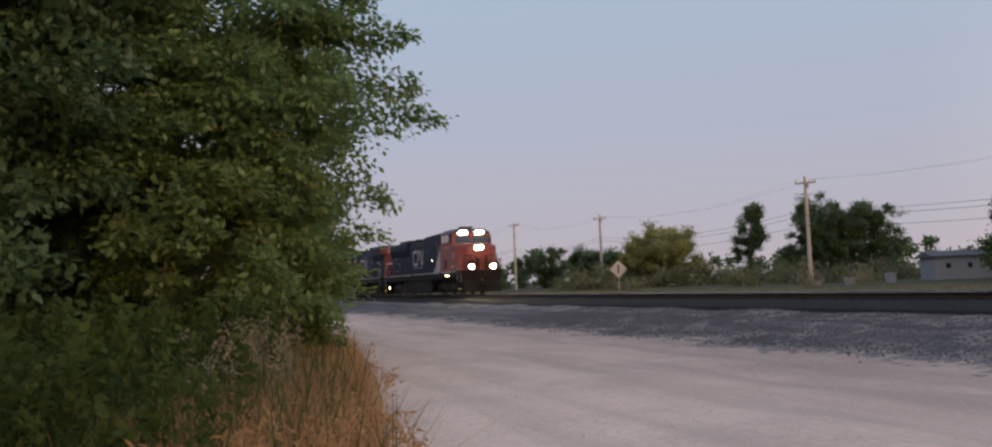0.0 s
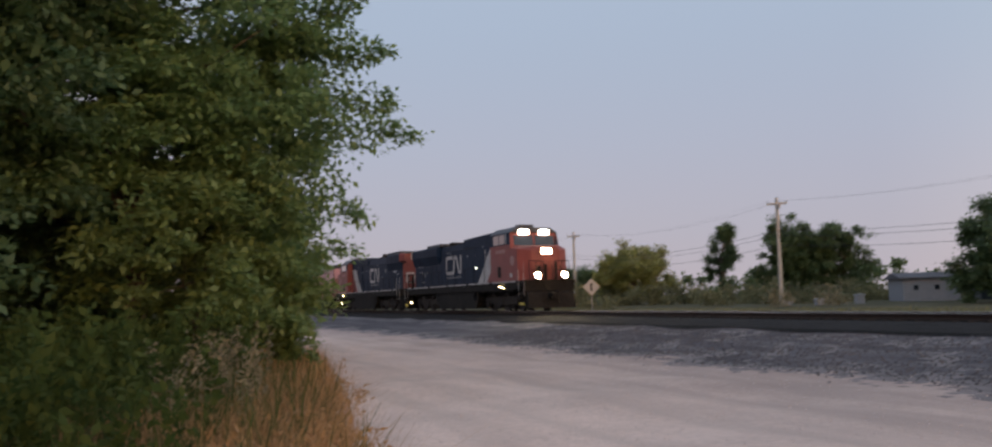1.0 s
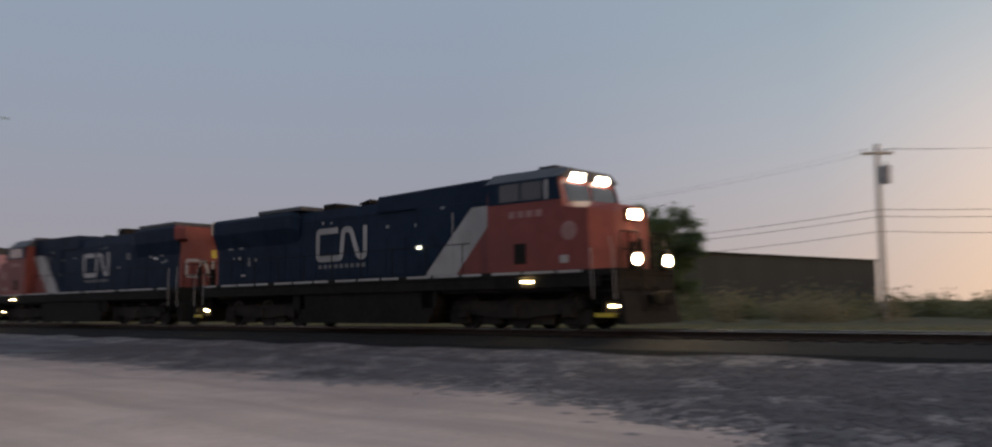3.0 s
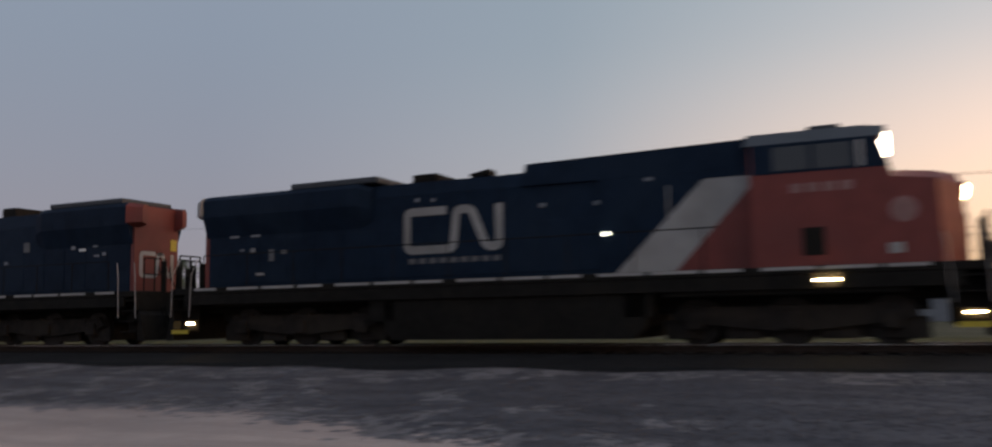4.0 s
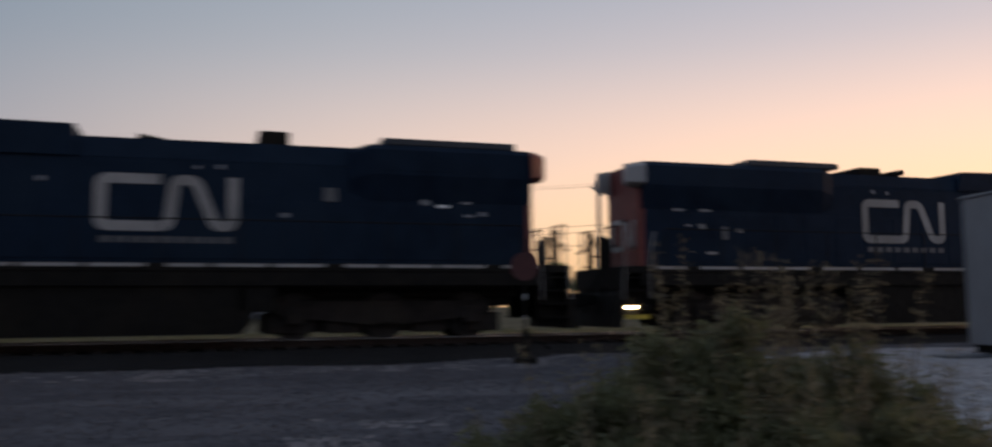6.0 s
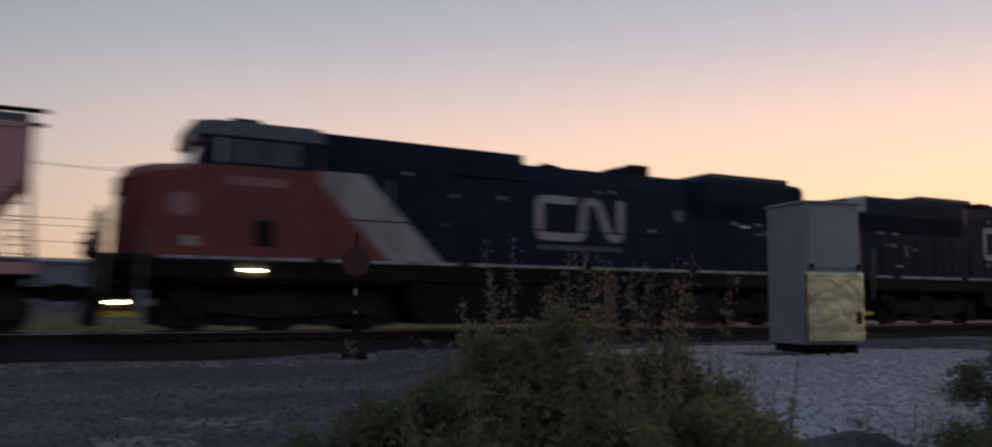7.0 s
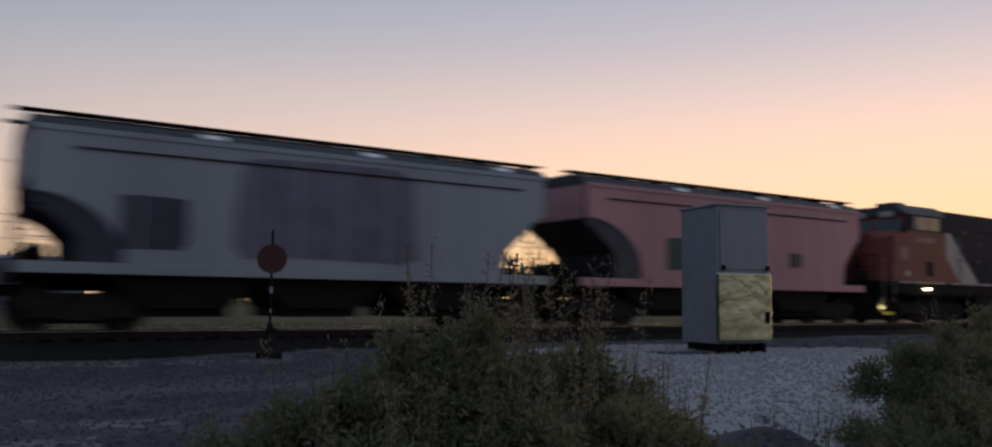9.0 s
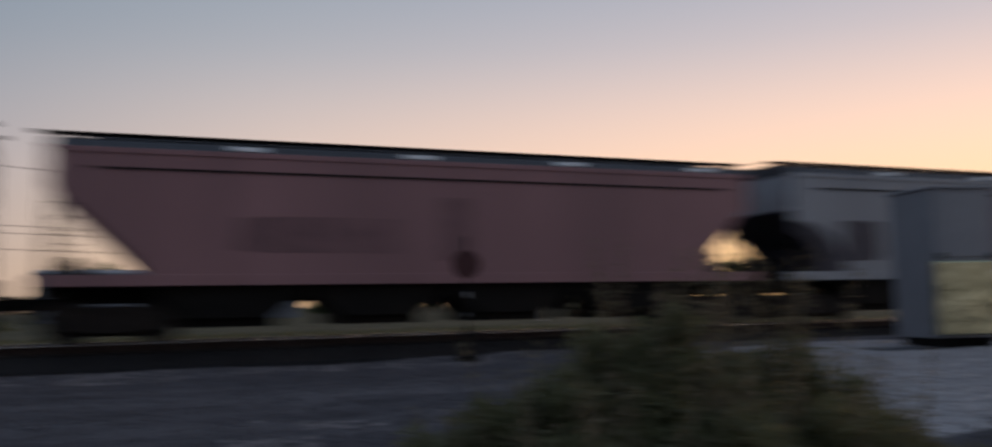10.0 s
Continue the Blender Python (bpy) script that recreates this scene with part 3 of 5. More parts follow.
        bx(bm, -2.52, -2.24, s * 1.49, s * 1.512, 1.88, 2.1, 0.005)
        part("side_plate", bm, M["white"], cab)
        bm = bmesh.new()
        rod(bm, (-2.2, s * 1.485, 2.78), (-2.2, s * 1.505, 2.78), 0.27, 28)
        part("round_badge", bm, M["pinkish"], cab, "faded pale round badge")
        bm = bmesh.new()
        bx(bm, -3.02, -2.92, s * 1.508, s * 1.514, 3.74, 4.3)
        part("window_post", bm, M["white"], cab)
    for y0, y1 in ((-1.25, -0.06), (0.06, 1.25)):
        bm = bmesh.new()
        bx(bm, -2.80, -2.79, y0, y1, 3.62, 4.20, turn=Matrix.Translation((-2.45, 0, 3.5)) @ Matrix.Rotation(radians(-14), 4, "Y") @ Matrix.Translation((2.87, 0, -3.5)))
        part("windshield", bm, M["glass"], cab, "dark windshield pane")
    lift = 0.02 if lead else 0.10
    # nose
    bm = bmesh.new()
    loft(bm, [[(-2.4, -1.5, 1.68), (-2.4, -1.5, 3.46 + lift), (-2.4, -1.2, 3.62 + lift), (-2.4, 1.2, 3.62 + lift), (-2.4, 1.5, 3.46 + lift), (-2.4, 1.5, 1.68)],
              [(-1.50, -1.48, 1.68), (-1.56, -1.48, 3.36 + lift), (-1.6, -1.1, 3.56 + lift), (-1.6, 1.1, 3.56 + lift), (-1.56, 1.48, 3.36 + lift), (-1.50, 1.48, 1.68)],
              [(-1.02, -0.85, 1.68), (-1.08, -0.85, 3.25 + lift), (-1.16, -0.7, 3.5 + lift), (-1.16, 0.7, 3.5 + lift), (-1.08, 0.85, 3.25 + lift), (-1.02, 0.85, 1.68)]])
    nose = part("nose", bm, M["red"], ob, "orange-red nose with bevelled corners")
    bm = bmesh.new()
    bx(bm, -1.10, -0.99, -0.30, 0.30, 1.72, 2.75, 0.02)
    part("nose_door", bm, M["red"], nose)
    bm = bmesh.new()
    bx(bm, -1.22, -0.98, -0.34, 0.34, 3.06, 3.42, 0.05)
    head = part("headlight", bm, M["grime"], nose)
    for y in (-0.15, 0.15):
        bm = bmesh.new()
        rod(bm, (-1.01, y, 3.24), (-0.974, y, 3.24), 0.145, 16)
        part("headlight_lens", bm, M["lamp"] if lead else M["glass"], head, "glowing headlight lens" if lead else "unlit headlight lens")
    for y in (-0.62, 0.62):
        bm = bmesh.new()
        bx(bm, -2.58, -2.43, y - 0.31, y + 0.31, 4.28, 4.52, 0.04)
        part("number_board", bm, M["board"] if lead else M["white"], cab, "lit white number board" if lead else "unlit number board")
    for y in (-0.8, 0.8):
        bm = bmesh.new()
        bx(bm, -0.64, -0.42, y - 0.16, y + 0.16, 1.66, 2.08, 0.03)
        d = part("ditch_light", bm, M["grime"], ob)
        bm = bmesh.new()
        rod(bm, (-0.44, y, 1.92), (-0.413, y, 1.92), 0.15, 16)
        part("ditch_light_lens", bm, M["lamp"] if lead else M["glass"], d, "glowing ditch light" if lead else "unlit ditch light")
    # paint scheme on the hood side: orange wedge and white slanting stripe
    for s in (-1, 1):
        y, q = s * 1.002, 0.0 if lead else -0.14
        bm = bmesh.new()
        prism(bm, [(-5.2, 1.70), (-7.05 + q, 1.70), (-5.2, 3.66)], y, y + s * 0.006)
        part("paint_wedge", bm, M["red"], ob, "orange-red painted wedge")
        bm = bmesh.new()
        prism(bm, [(-7.05 + q, 1.70), (-8.5 + q, 1.70), (-6.36 + q, 3.80), (-5.2, 3.80), (-5.2, 3.66)], y, y + s * 0.007)
        part("paint_stripe", bm, M["white"], ob, "slanting grimy white stripe")
        bm = bmesh.new()
        bx(bm, -8.9, -5.2, s * 0.94, s * 1.0, 1.68, 3.98, 0.01)
        part("electrical_cabinet", bm, M["navy"], ob)
        bm = bmesh.new()
        bx(bm, -7.2, -7.17, s * 1.002, s * 1.03, 1.8, 3.7)
        part("handrail_post", bm, M["white"], ob)
        emblem(ob, -14.45, -11.4, 2.42, 3.61, s, s * 0.947, M["white"], 0.22)
        for k in range(9):
            x = -14.25 + k * 0.31
            bm = bmesh.new()
            bx(bm, x, x + 0.2, s * 0.947, s * 0.952, 2.14, 2.28)
            part("lettering_bar", bm, M["lettering"], ob, "faint unreadable lettering bar")
        # pale decals on the hood side, with small glints painted in as plates
        plates = [(-10.46, 3.42, 0.14, 0.10, "alu"), (-9.02, 3.38, 0.14, 0.10, "alu"), (-13.55, 3.78, 0.10, 0.08, "alu"), (-14.05, 3.80, 0.12, 0.10, "alu"), (-7.73, 3.86, 0.16, 0.08, "alu")]
        if lead:
            plates += [(-18.94, 2.42, 0.18, 0.34, "lettering"), (-18.5, 2.62, 0.20, 0.09, "white"), (-20.39, 3.15, 0.34, 0.06, "alu"), (-19.6, 3.15, 0.34, 0.06, "alu"), (-18.08, 3.40, 0.20, 0.09, "alu"), (-19.62, 2.70, 0.18, 0.12, "white"), (-20.0, 2.75, 0.16, 0.05, "alu"), (-19.41, 2.02, 0.30, 0.07, "white")]
        else:
            plates += [(-16.55, 3.14, 0.28, 0.32, "lettering"), (-19.23, 3.06, 0.30, 0.07, "sky_glint"), (-18.75, 3.12, 0.20, 0.12, "alu"), (-19.77, 3.16, 0.22, 0.06, "alu"), (-19.85, 2.85, 0.24, 0.06, "alu"), (-20.15, 2.88, 0.16, 0.10, "alu"), (-15.48, 2.75, 0.16, 0.10, "alu")]
        for x, z, w, h, mat in plates:
            bm = bmesh.new()
            y = 1.001 if -8.9 < x else 0.946
            bx(bm, x, x + w, s * (y - 0.004), s * (y + 0.008), z, z + h)
            part("decal_and_glint", bm, M[mat], ob)
        bm = bmesh.new()
        bx(bm, -8.82, -8.64, s * 1.002, s * 1.06, 2.62, 2.69, 0.02)
        part("walkway_lamp", bm, M["smalllamp"] if lead else M["alu"], ob, "small glowing walkway lamp" if lead else "unlit walkway lamp")
        bm = bmesh.new()
        bx(bm, -3.95, -3.52, s * 1.502, s * 1.54, 1.365, 1.388, 0.006)
        part("step_lamp", bm, M["steplamp"], ob, "glowing yellowish step lamp")
        # handrails
        bm = bmesh.new()
        for x in np.arange(-20.9, -5.8, 1.62):
            rod(bm, (x, s * 1.48, 1.68), (x, s * 1.48, 2.62), 0.016, 6)
        rod(bm, (-20.9, s * 1.48, 2.62), (-6.0, s * 1.48, 2.62), 0.016, 6)
        part("handrail", bm, M["grime"], ob)
        # end steps, rails
        for x, dr in ((-1.05, 1), (-21.75, -1)):
            bm = bmesh.new()
            bx(bm, x - 0.35, x + 0.35, s * 1.05, s * 1.10, 0.4, 1.5)
            st = part("step_well", bm, M["grime"], ob)
            for z in (0.42, 0.74, 1.06, 1.38):
                bm = bmesh.new()
                bx(bm, x - 0.33, x + 0.33, s * 1.10, s * 1.48, z, z + 0.03)
                part("step", bm, M["grime"], st)
            bm = bmesh.new()
            for xx in (x - 0.36, x + 0.36):
                rod(bm, (xx, s * 1.51, 0.85), (xx - dr * 0.05, s * 1.51, 2.1), 0.013, 6)
                rod(bm, (xx - dr * 0.05, s * 1.51, 2.1), (xx - dr * 0.22, s * 1.4, 2.55), 0.013, 6)
            part("grab_rail", bm, M["white"], st, "white grab rail")
            if (s < 0) == lead and (lead or dr > 0):
                bm = bmesh.new()
                bx(bm, x - 0.12, x + 0.18, s * 1.101, s * 1.13, 0.64, 0.67, 0.008)
                part("step_lamp", bm, M["steplamp"], ob, "glowing yellowish step lamp")
                bm = bmesh.new()
                bx(bm, x - 0.32, x + 0.32, s * 1.485, s * 1.50, 0.36, 0.47)
                part("step_edge", bm, M["yellow"], st, "yellow step edge")
    for x, dr in ((-0.68, 1), (-22.1, -1)):
        for y0, y1 in ((-1.2, -0.35), (0.35, 1.2)):
            bm = bmesh.new()
            for y in (y0, (y0 + y1) / 2, y1):
                rod(bm, (x, y, 1.66), (x, y, 2.7), 0.022, 6)
            rod(bm, (x, y0, 2.7), (x, y1, 2.7), 0.022, 6)
            rod(bm, (x, y0, 2.2), (x, y1, 2.2), 0.018, 6)
            part("end_railing", bm, M["grime"], ob)
        bm = bmesh.new()
        rod(bm, (x, -0.35, 2.4), (x, 0.0, 2.2), 0.012, 6)
        rod(bm, (x, 0.0, 2.2), (x, 0.35, 2.4), 0.012, 6)
        bm2 = bmesh.new()
        rod(bm2, (x + dr * 0.05, -0.45, 1.7), (x + dr * 0.35, -0.3, 1.1), 0.03, 6)
        part("brake_hose", bm2, M["grime"], ob)
        for y, drop in ((-0.55, 0.5), (0.15, 0.75), (0.6, 0.35)):
            bm2, prev = bmesh.new(), None
            for k in range(9):
                q = Vector((x + dr * 0.045 * k, y + 0.05 * math.sin(k), 2.45 - drop * math.sin(k / 8 * math.pi * 0.6)))
                if prev is not None:
                    rod(bm2, prev, q, 0.022, 6)
                prev = q
            part("jumper_cable", bm2, M["grime"], ob)
        for y in (-0.62, -0.2, 0.42):
            bm2 = bmesh.new()
            bx(bm2, x - 0.09, x + 0.05, y - 0.06, y + 0.06, 1.66, 2.55 + 0.2 * y, 0.015)
            part("receptacle_post", bm2, M["grime"], ob)
        part("safety_chain", bm, M["grime"], ob)
        bm = bmesh.new()
        bx(bm, x - 0.05, x + 0.05, -1.5, 1.5, 1.1, 1.66, 0.01)
        prism(bm, [(x, 0.16), (x + dr * 0.28, 0.16), (x + dr * 0.12, 0.95), (x, 1.1)], -1.4, 1.4)
        for y in (-0.5, -0.35, 0.35, 0.5):
            rod(bm, (x + dr * 0.05, y, 1.2), (x + dr * 0.22, y, 0.5), 0.022, 6)
        part("pilot_plow", bm, M["grime"], ob)
        coupler(ob, 0 if dr > 0 else -L, dr)
    bm = bmesh.new()
    prism(bm, [(-14.5, 0.15), (-14.75, 0.45), (-14.75, 1.49), (-7.7, 1.49), (-7.7, 0.45), (-8.0, 0.15)], -1.42, 1.42)
    bx(bm, -20.9, -1.8, -0.6, 0.6, 0.72, 1.48)
    part("fuel_tank", bm, M["grime"], ob)
    for s in (-1, 1):
        bm = bmesh.new()
        rod(bm, (-20.6, s * 1.2, 1.30), (-15.4, s * 1.2, 1.30), 0.19, 12)
        part("air_tank", bm, M["grime"], ob)
        for x0, x1 in ((-8.25, -7.55), (-15.2, -14.4), (-7.3, -2.2)):
            bm = bmesh.new()
            bx(bm, x0, x1, s * 1.0, s * 1.42, 0.62 if x1 - x0 < 1 else 1.08, 1.49, 0.03)
            part("equipment_box", bm, M["grime"], ob)
    for x in (-4.6, -17.7):
        truck(ob, x, (-2.05, 0.0, 2.05), 0.53, wheels)
    return ob, wheels, 0.53


def hopper(name, label, body, length, patches, bays=3):
    """A covered hopper; x runs from its front coupler face (0) back, z from the rail top."""
    wheels = []
    dt = 0.0 if length < 17 else -0.14     # the long wagon's roof is lower
    ob = thing(name, label, "hopper wagon", group="covered hoppers of the train")
    a, b = -0.76, -length + 0.76      # body ends at roof height
    slope = 1.45 if length < 17 else 1.75
    arch_w, arch_h = (2.25, 1.8) if body is M["pink"] else (1.85, 1.45)
    # side walls with the ends cut back under the slope sheets
    for s in (-1, 1):
        bm = bmesh.new()
        f = slope / 1.45 * (1.35 if body is M["grey"] and length < 15 else 1)
        if length < 17:      # an arched cut at the rear end
            rear = [(b + 0.02 + arch_w * math.cos(k * math.pi / 20), 1.42 + arch_h * math.sin(k * math.pi / 20)) for k in range(11)]
        else:
            rear = [(b + slope, 1.42), (b + slope, 1.78), (b + 0.02, 3.20)]
        prism(bm, [(a - 0.02, (4.20 + dt)), (a - 0.02, 3.15), (a - 0.97 * f, 2.38), (a - 1.04 * f, 1.42)] + rear + [(b + 0.02, (4.20 + dt))], s * 1.50, s * 1.46)
        part("side_wall", bm, body, ob)
        bm = bmesh.new()
        bx(bm, b, a, s * 1.46, s * 1.53, (4.12 + dt), (4.24 + dt), 0.01)
        part("top_chord", bm, body, ob)
        bm = bmesh.new()
        bx(bm, b - 0.2, a + 0.2, s * 1.40, s * 1.52, 1.20, 1.44, 0.01)
        part("side_sill", bm, body, ob)
        # thin dark plate drawn as the shadow of the top chord
        bm = bmesh.new()
        bx(bm, b + 0.8, a - 0.8, s * 1.536, s * 1.541, 3.78 + dt, 3.825 + dt)
        part("seam_and_shade_line", bm, M["grime"], ob, "dark line drawn as the top chord's shadow")
        n = int((a - b - 2 * slope) / 1.15)
        for k in range(n + 1):
            x = b + slope + 0.7 + (a - b - 2 * slope - 0.7) * k / n
            bm = bmesh.new()
            bx(bm, x - 0.02, x + 0.02, s * 1.50, s * 1.508, 1.44, (4.12 + dt))
            part("seam_and_shade_line", bm, body, ob)
        for x0, x1, z0, z1, mat, lab in patches:
            bm = bmesh.new()
            n = 36
            pts = []
            for k in range(n):
                t = 2 * math.pi * k / n
                wob = 1 + 0.03 * math.sin(3 * t + x0) + 0.03 * math.sin(7 * t + z1)
                ex, ez = abs(math.cos(t)) ** 0.2 * math.copysign(1, math.cos(t)), abs(math.sin(t)) ** 0.2 * math.copysign(1, math.sin(t))
                pts.append(((x0 + x1) / 2 + (x1 - x0) / 2 * ex * wob, (z0 + z1) / 2 + (z1 - z0) / 2 * ez * wob))
            prism(bm, pts, s * 1.5015, s * 1.506)
            part("painted_patch", bm, M[mat], ob, lab)
    # tank core with slope sheets
    bm = bmesh.new()
    prism(bm, [(a, (4.20 + dt)), (a, 3.20), (a - slope * (1.3 if length < 14.6 else 1) - 0.1, 1.45), (b + slope + 0.1, 1.45), *(((b + 1.3, 2.2),) if length < 17 else ()), (b, 3.20), (b, (4.20 + dt))], -1.455, 1.455)
    part("hopper_body", bm, body, ob)
    if length < 17:      # shade behind the arched cut, put in as dark panels
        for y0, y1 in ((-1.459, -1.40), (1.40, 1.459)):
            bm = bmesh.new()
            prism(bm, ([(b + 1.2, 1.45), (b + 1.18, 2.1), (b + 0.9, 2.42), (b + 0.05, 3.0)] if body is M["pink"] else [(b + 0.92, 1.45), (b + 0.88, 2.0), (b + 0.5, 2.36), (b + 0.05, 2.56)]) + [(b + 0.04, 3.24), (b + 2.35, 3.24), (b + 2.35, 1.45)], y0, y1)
            part("end_shade_panel", bm, M["patch_dark"], ob, "dark panel painted as the shade inside the arched end")
    # dark cover on the slope sheet carries the shade under the wagon end
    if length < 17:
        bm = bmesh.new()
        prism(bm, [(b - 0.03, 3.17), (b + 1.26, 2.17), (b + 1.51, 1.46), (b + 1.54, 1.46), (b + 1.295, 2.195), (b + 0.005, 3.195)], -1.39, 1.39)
        part("slope_sheet", bm, M["patch_dark"], ob, "slope sheet coloured dark as the shade under the end")
    bm = bmesh.new()
    loft(bm, [[(x, -1.50, (4.22 + dt)), (x, -1.32, (4.40 + dt)), (x, -0.7, (4.56 + dt)), (x, 0.7, (4.56 + dt)), (x, 1.32, (4.40 + dt)), (x, 1.50, (4.22 + dt))] for x in (b - 0.02, a + 0.02)])
    part("roof", bm, M["roof"], ob)
    bm = bmesh.new()
    for s in (-1, 1):
        bx(bm, b - 0.3, a + 0.3, s * 0.62, s * 1.05, (4.60 + dt), (4.625 + dt))
        for x in np.linspace(b + 0.2, a - 0.2, 9):
            bx(bm, x - 0.03, x + 0.03, s * 0.62, s * 1.05, (4.50 + dt), (4.60 + dt))
    part("running_board", bm, M["grime"], ob, "dark roof running board")
    bm = bmesh.new()
    bx(bm, b + 0.6, a - 0.6, -0.32, 0.32, (4.55 + dt), (4.66 + dt), 0.03)
    part("loading_hatch", bm, M["roof"], ob)
    # white strips stand in for glints of sky along the roof edge
    for s in (-1, 1):
        for k in range(3 if length < 17 else 4):
            x = -2.45 - 3.95 * k
            bm = bmesh.new()
            bx(bm, x, x + 0.55, -0.075, 0.075, -0.01, 0.01, turn=Matrix.Translation((0, s * 1.425, 4.327 + dt)) @ Matrix.Rotation(radians(-45 * s), 4, "X"))
            part("roof_glint", bm, M["sky_glint"], ob, "white strip put in as a sky glint")
    # ends: posts, ladders, platforms
    for e, dr in ((a, 1), (b, -1)):
        bm = bmesh.new()
        xo = e + dr * 0.2
        for y in (-1.38, 1.38):
            bm = bmesh.new()
            rod(bm, (e - dr * 0.05, y, (4.15 + dt)), (e - dr * 0.02, y, 3.3), 0.04, 6)
            for xx in (e + dr * 0.03, e - dr * 0.4):
                rod(bm, (xx, y * 1.06, 1.4), (xx, y * 1.06, (4.2 + dt)), 0.018, 6)
            for z in np.arange(1.6, (4.2 + dt), 0.33):
                rod(bm, (e + dr * 0.03, y * 1.06, z), (e - dr * 0.4, y * 1.06, z), 0.012, 5)
            part("end_ladder", bm, M["grime"], ob)
        bm = bmesh.new()
        for y in (-0.5, 0.5):
            rod(bm, (e + dr * 0.15, y, 1.4), (e - dr * 0.03, y, 3.2), 0.035, 6)
        bx(bm, e - dr * 1.9, xo, -1.40, 1.40, 1.16, 1.24)
        bx(bm, xo - 0.05, xo + 0.05, -1.45, 1.45, 1.0, 1.4)
        part("end_platform", bm, M["grime"], ob)
        bm = bmesh.new()
        if dr > 0:
            rod(bm, (e - dr * 0.3, -0.4, 1.42), (e - dr * 0.3, 0.5, 1.42), 0.18, 12)
            bx(bm, e - dr * 1.0, e - dr * 0.55, -1.1, 1.1, 1.24, 1.66, 0.04)
        else:
            rod(bm, (e - dr * 0.35, 0.2, 1.62), (e - dr * 0.35, 1.25, 1.62), 0.28, 14)
            bx(bm, e - dr * 0.5, e + dr * 0.1, 0.3, 1.3, 1.24, 1.4)
        part("brake_cylinder", bm, M["grime"], ob)
        coupler(ob, 0 if dr > 0 else -length, dr)
    bm = bmesh.new()
    bx(bm, -length + 0.75, -0.75, -0.2, 0.2, 0.85, 1.18)
    part("centre_sill", bm, M["grime"], ob)
    x0, x1 = b + slope + 0.2, a - slope - 0.2
    for k in range(bays):
        c, w = x0 + (x1 - x0) * (k + 0.5) / bays, (x1 - x0) / bays
        bm = bmesh.new()
        prism(bm, [(c - w * 0.5, 1.55), (c - w * 0.46, 1.0), (c - w * 0.28, 0.50), (c + w * 0.28, 0.50), (c + w * 0.46, 1.0), (c + w * 0.5, 1.55)], -1.3, 1.3)
        bx(bm, c - w * 0.3, c + w * 0.3, -1.1, 1.1, 0.30, 0.51)
        part("outlet_bay", bm, M["grime"], ob)
    for x in (-1.95, -length + 1.95):
        truck(ob, x, (-0.89, 0.89), 0.457, wheels)
    return ob, wheels, 0.457


train = []     # (thing, wheels, distance of its origin behind the train's front, turned)
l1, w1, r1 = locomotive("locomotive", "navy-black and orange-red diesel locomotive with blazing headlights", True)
train.append((l1, w1, r1, 0.0, False))
l2, w2, r2 = locomotive("locomotive", "trailing navy-black diesel locomotive running hood first, lamps unlit", False)
train.append((l2, w2, r2, 45.65, True))
u = 45.62
for name, label, body, length, patches, bays in (
        ("hopper_wagon", "faded red covered hopper with a dark green spray-paint patch", M["pink"], 14.84, ((-10.9, -8.4, 1.75, 2.75, "patch_green", "dark green spray-paint patch"), (-4.9, -4.2, 2.0, 2.5, "patch_dark", "small dark stain")), 3),
        ("hopper_wagon", "weathered grey covered hopper with dark violet painted panels", M["grey"], 14.5, ((-9.5, -4.9, 1.6, 3.95, "patch_violet", "dark violet painted panel"), (-12.0, -10.6, 1.75, 2.9, "patch_dark", "sooty painted block")), 3),
        ("hopper_wagon", "long brown oxide covered hopper with rust streaks", M["brown"], 18.7, ((-9.6, -8.9, 1.7, 3.2, "stain", "faint dark vertical stain"), (-14.2, -10.6, 1.9, 2.7, "stain", "faint dark smear")), 4),
        ("hopper_wagon", "dusty grey covered hopper at the tail of the cut", M["grey"], 16.0, ((-9.6, -5.2, 1.8, 3.2, "patch_dark", "sooty painted block"),), 3)):
    o, w, r = hopper(name, label, body, length, patches, bays)
    train.append((o, w, r, u, False))
    u += length

# ---- plants ----
def leaf_sprays(centres, dirs, per, spread, size, droop=0.3, flat=0.0, wide=0.54):
    """Corners of folded leaves scattered round the given twigs; flat turns their faces to the sky."""
    n = len(centres)
    k = rng.uniform(-1, 1, (n, per, 1))
    pos = centres[:, None] + dirs[:, None] * k * spread + rng.normal(0, spread * 0.38, (n, per, 3))
    pos[..., 2] -= droop * spread * np.abs(k[..., 0])
    pos = pos.reshape(-1, 3)
    m = len(pos)
    d = rng.normal(0, 1, (m, 3)) + np.repeat(dirs, per, 0) * 0.7
    d[:, 2] = d[:, 2] * (1 - 0.5 * flat) - 0.25
    d /= np.linalg.norm(d, axis=1, keepdims=True)
    lift = rng.normal(0, 1, (m, 3)) * (1 - 0.6 * flat) + np.array((0, 0, 2.0 * flat))
    s = np.cross(d, lift)
    s /= np.linalg.norm(s, axis=1, keepdims=True)
    nrm = np.cross(s, d)
    L = rng.uniform(size * 0.6, size * 1.3, (m, 1))
    w = L * wide
    tip, mid = pos + d * L - nrm * L * 0.12, pos + d * L * 0.45
    a = np.stack([pos, mid + s * w * 0.5 - nrm * L * 0.08, tip, mid - s * w * 0.5 - nrm * L * 0.08], 1)
    return a.reshape(-1, 3)


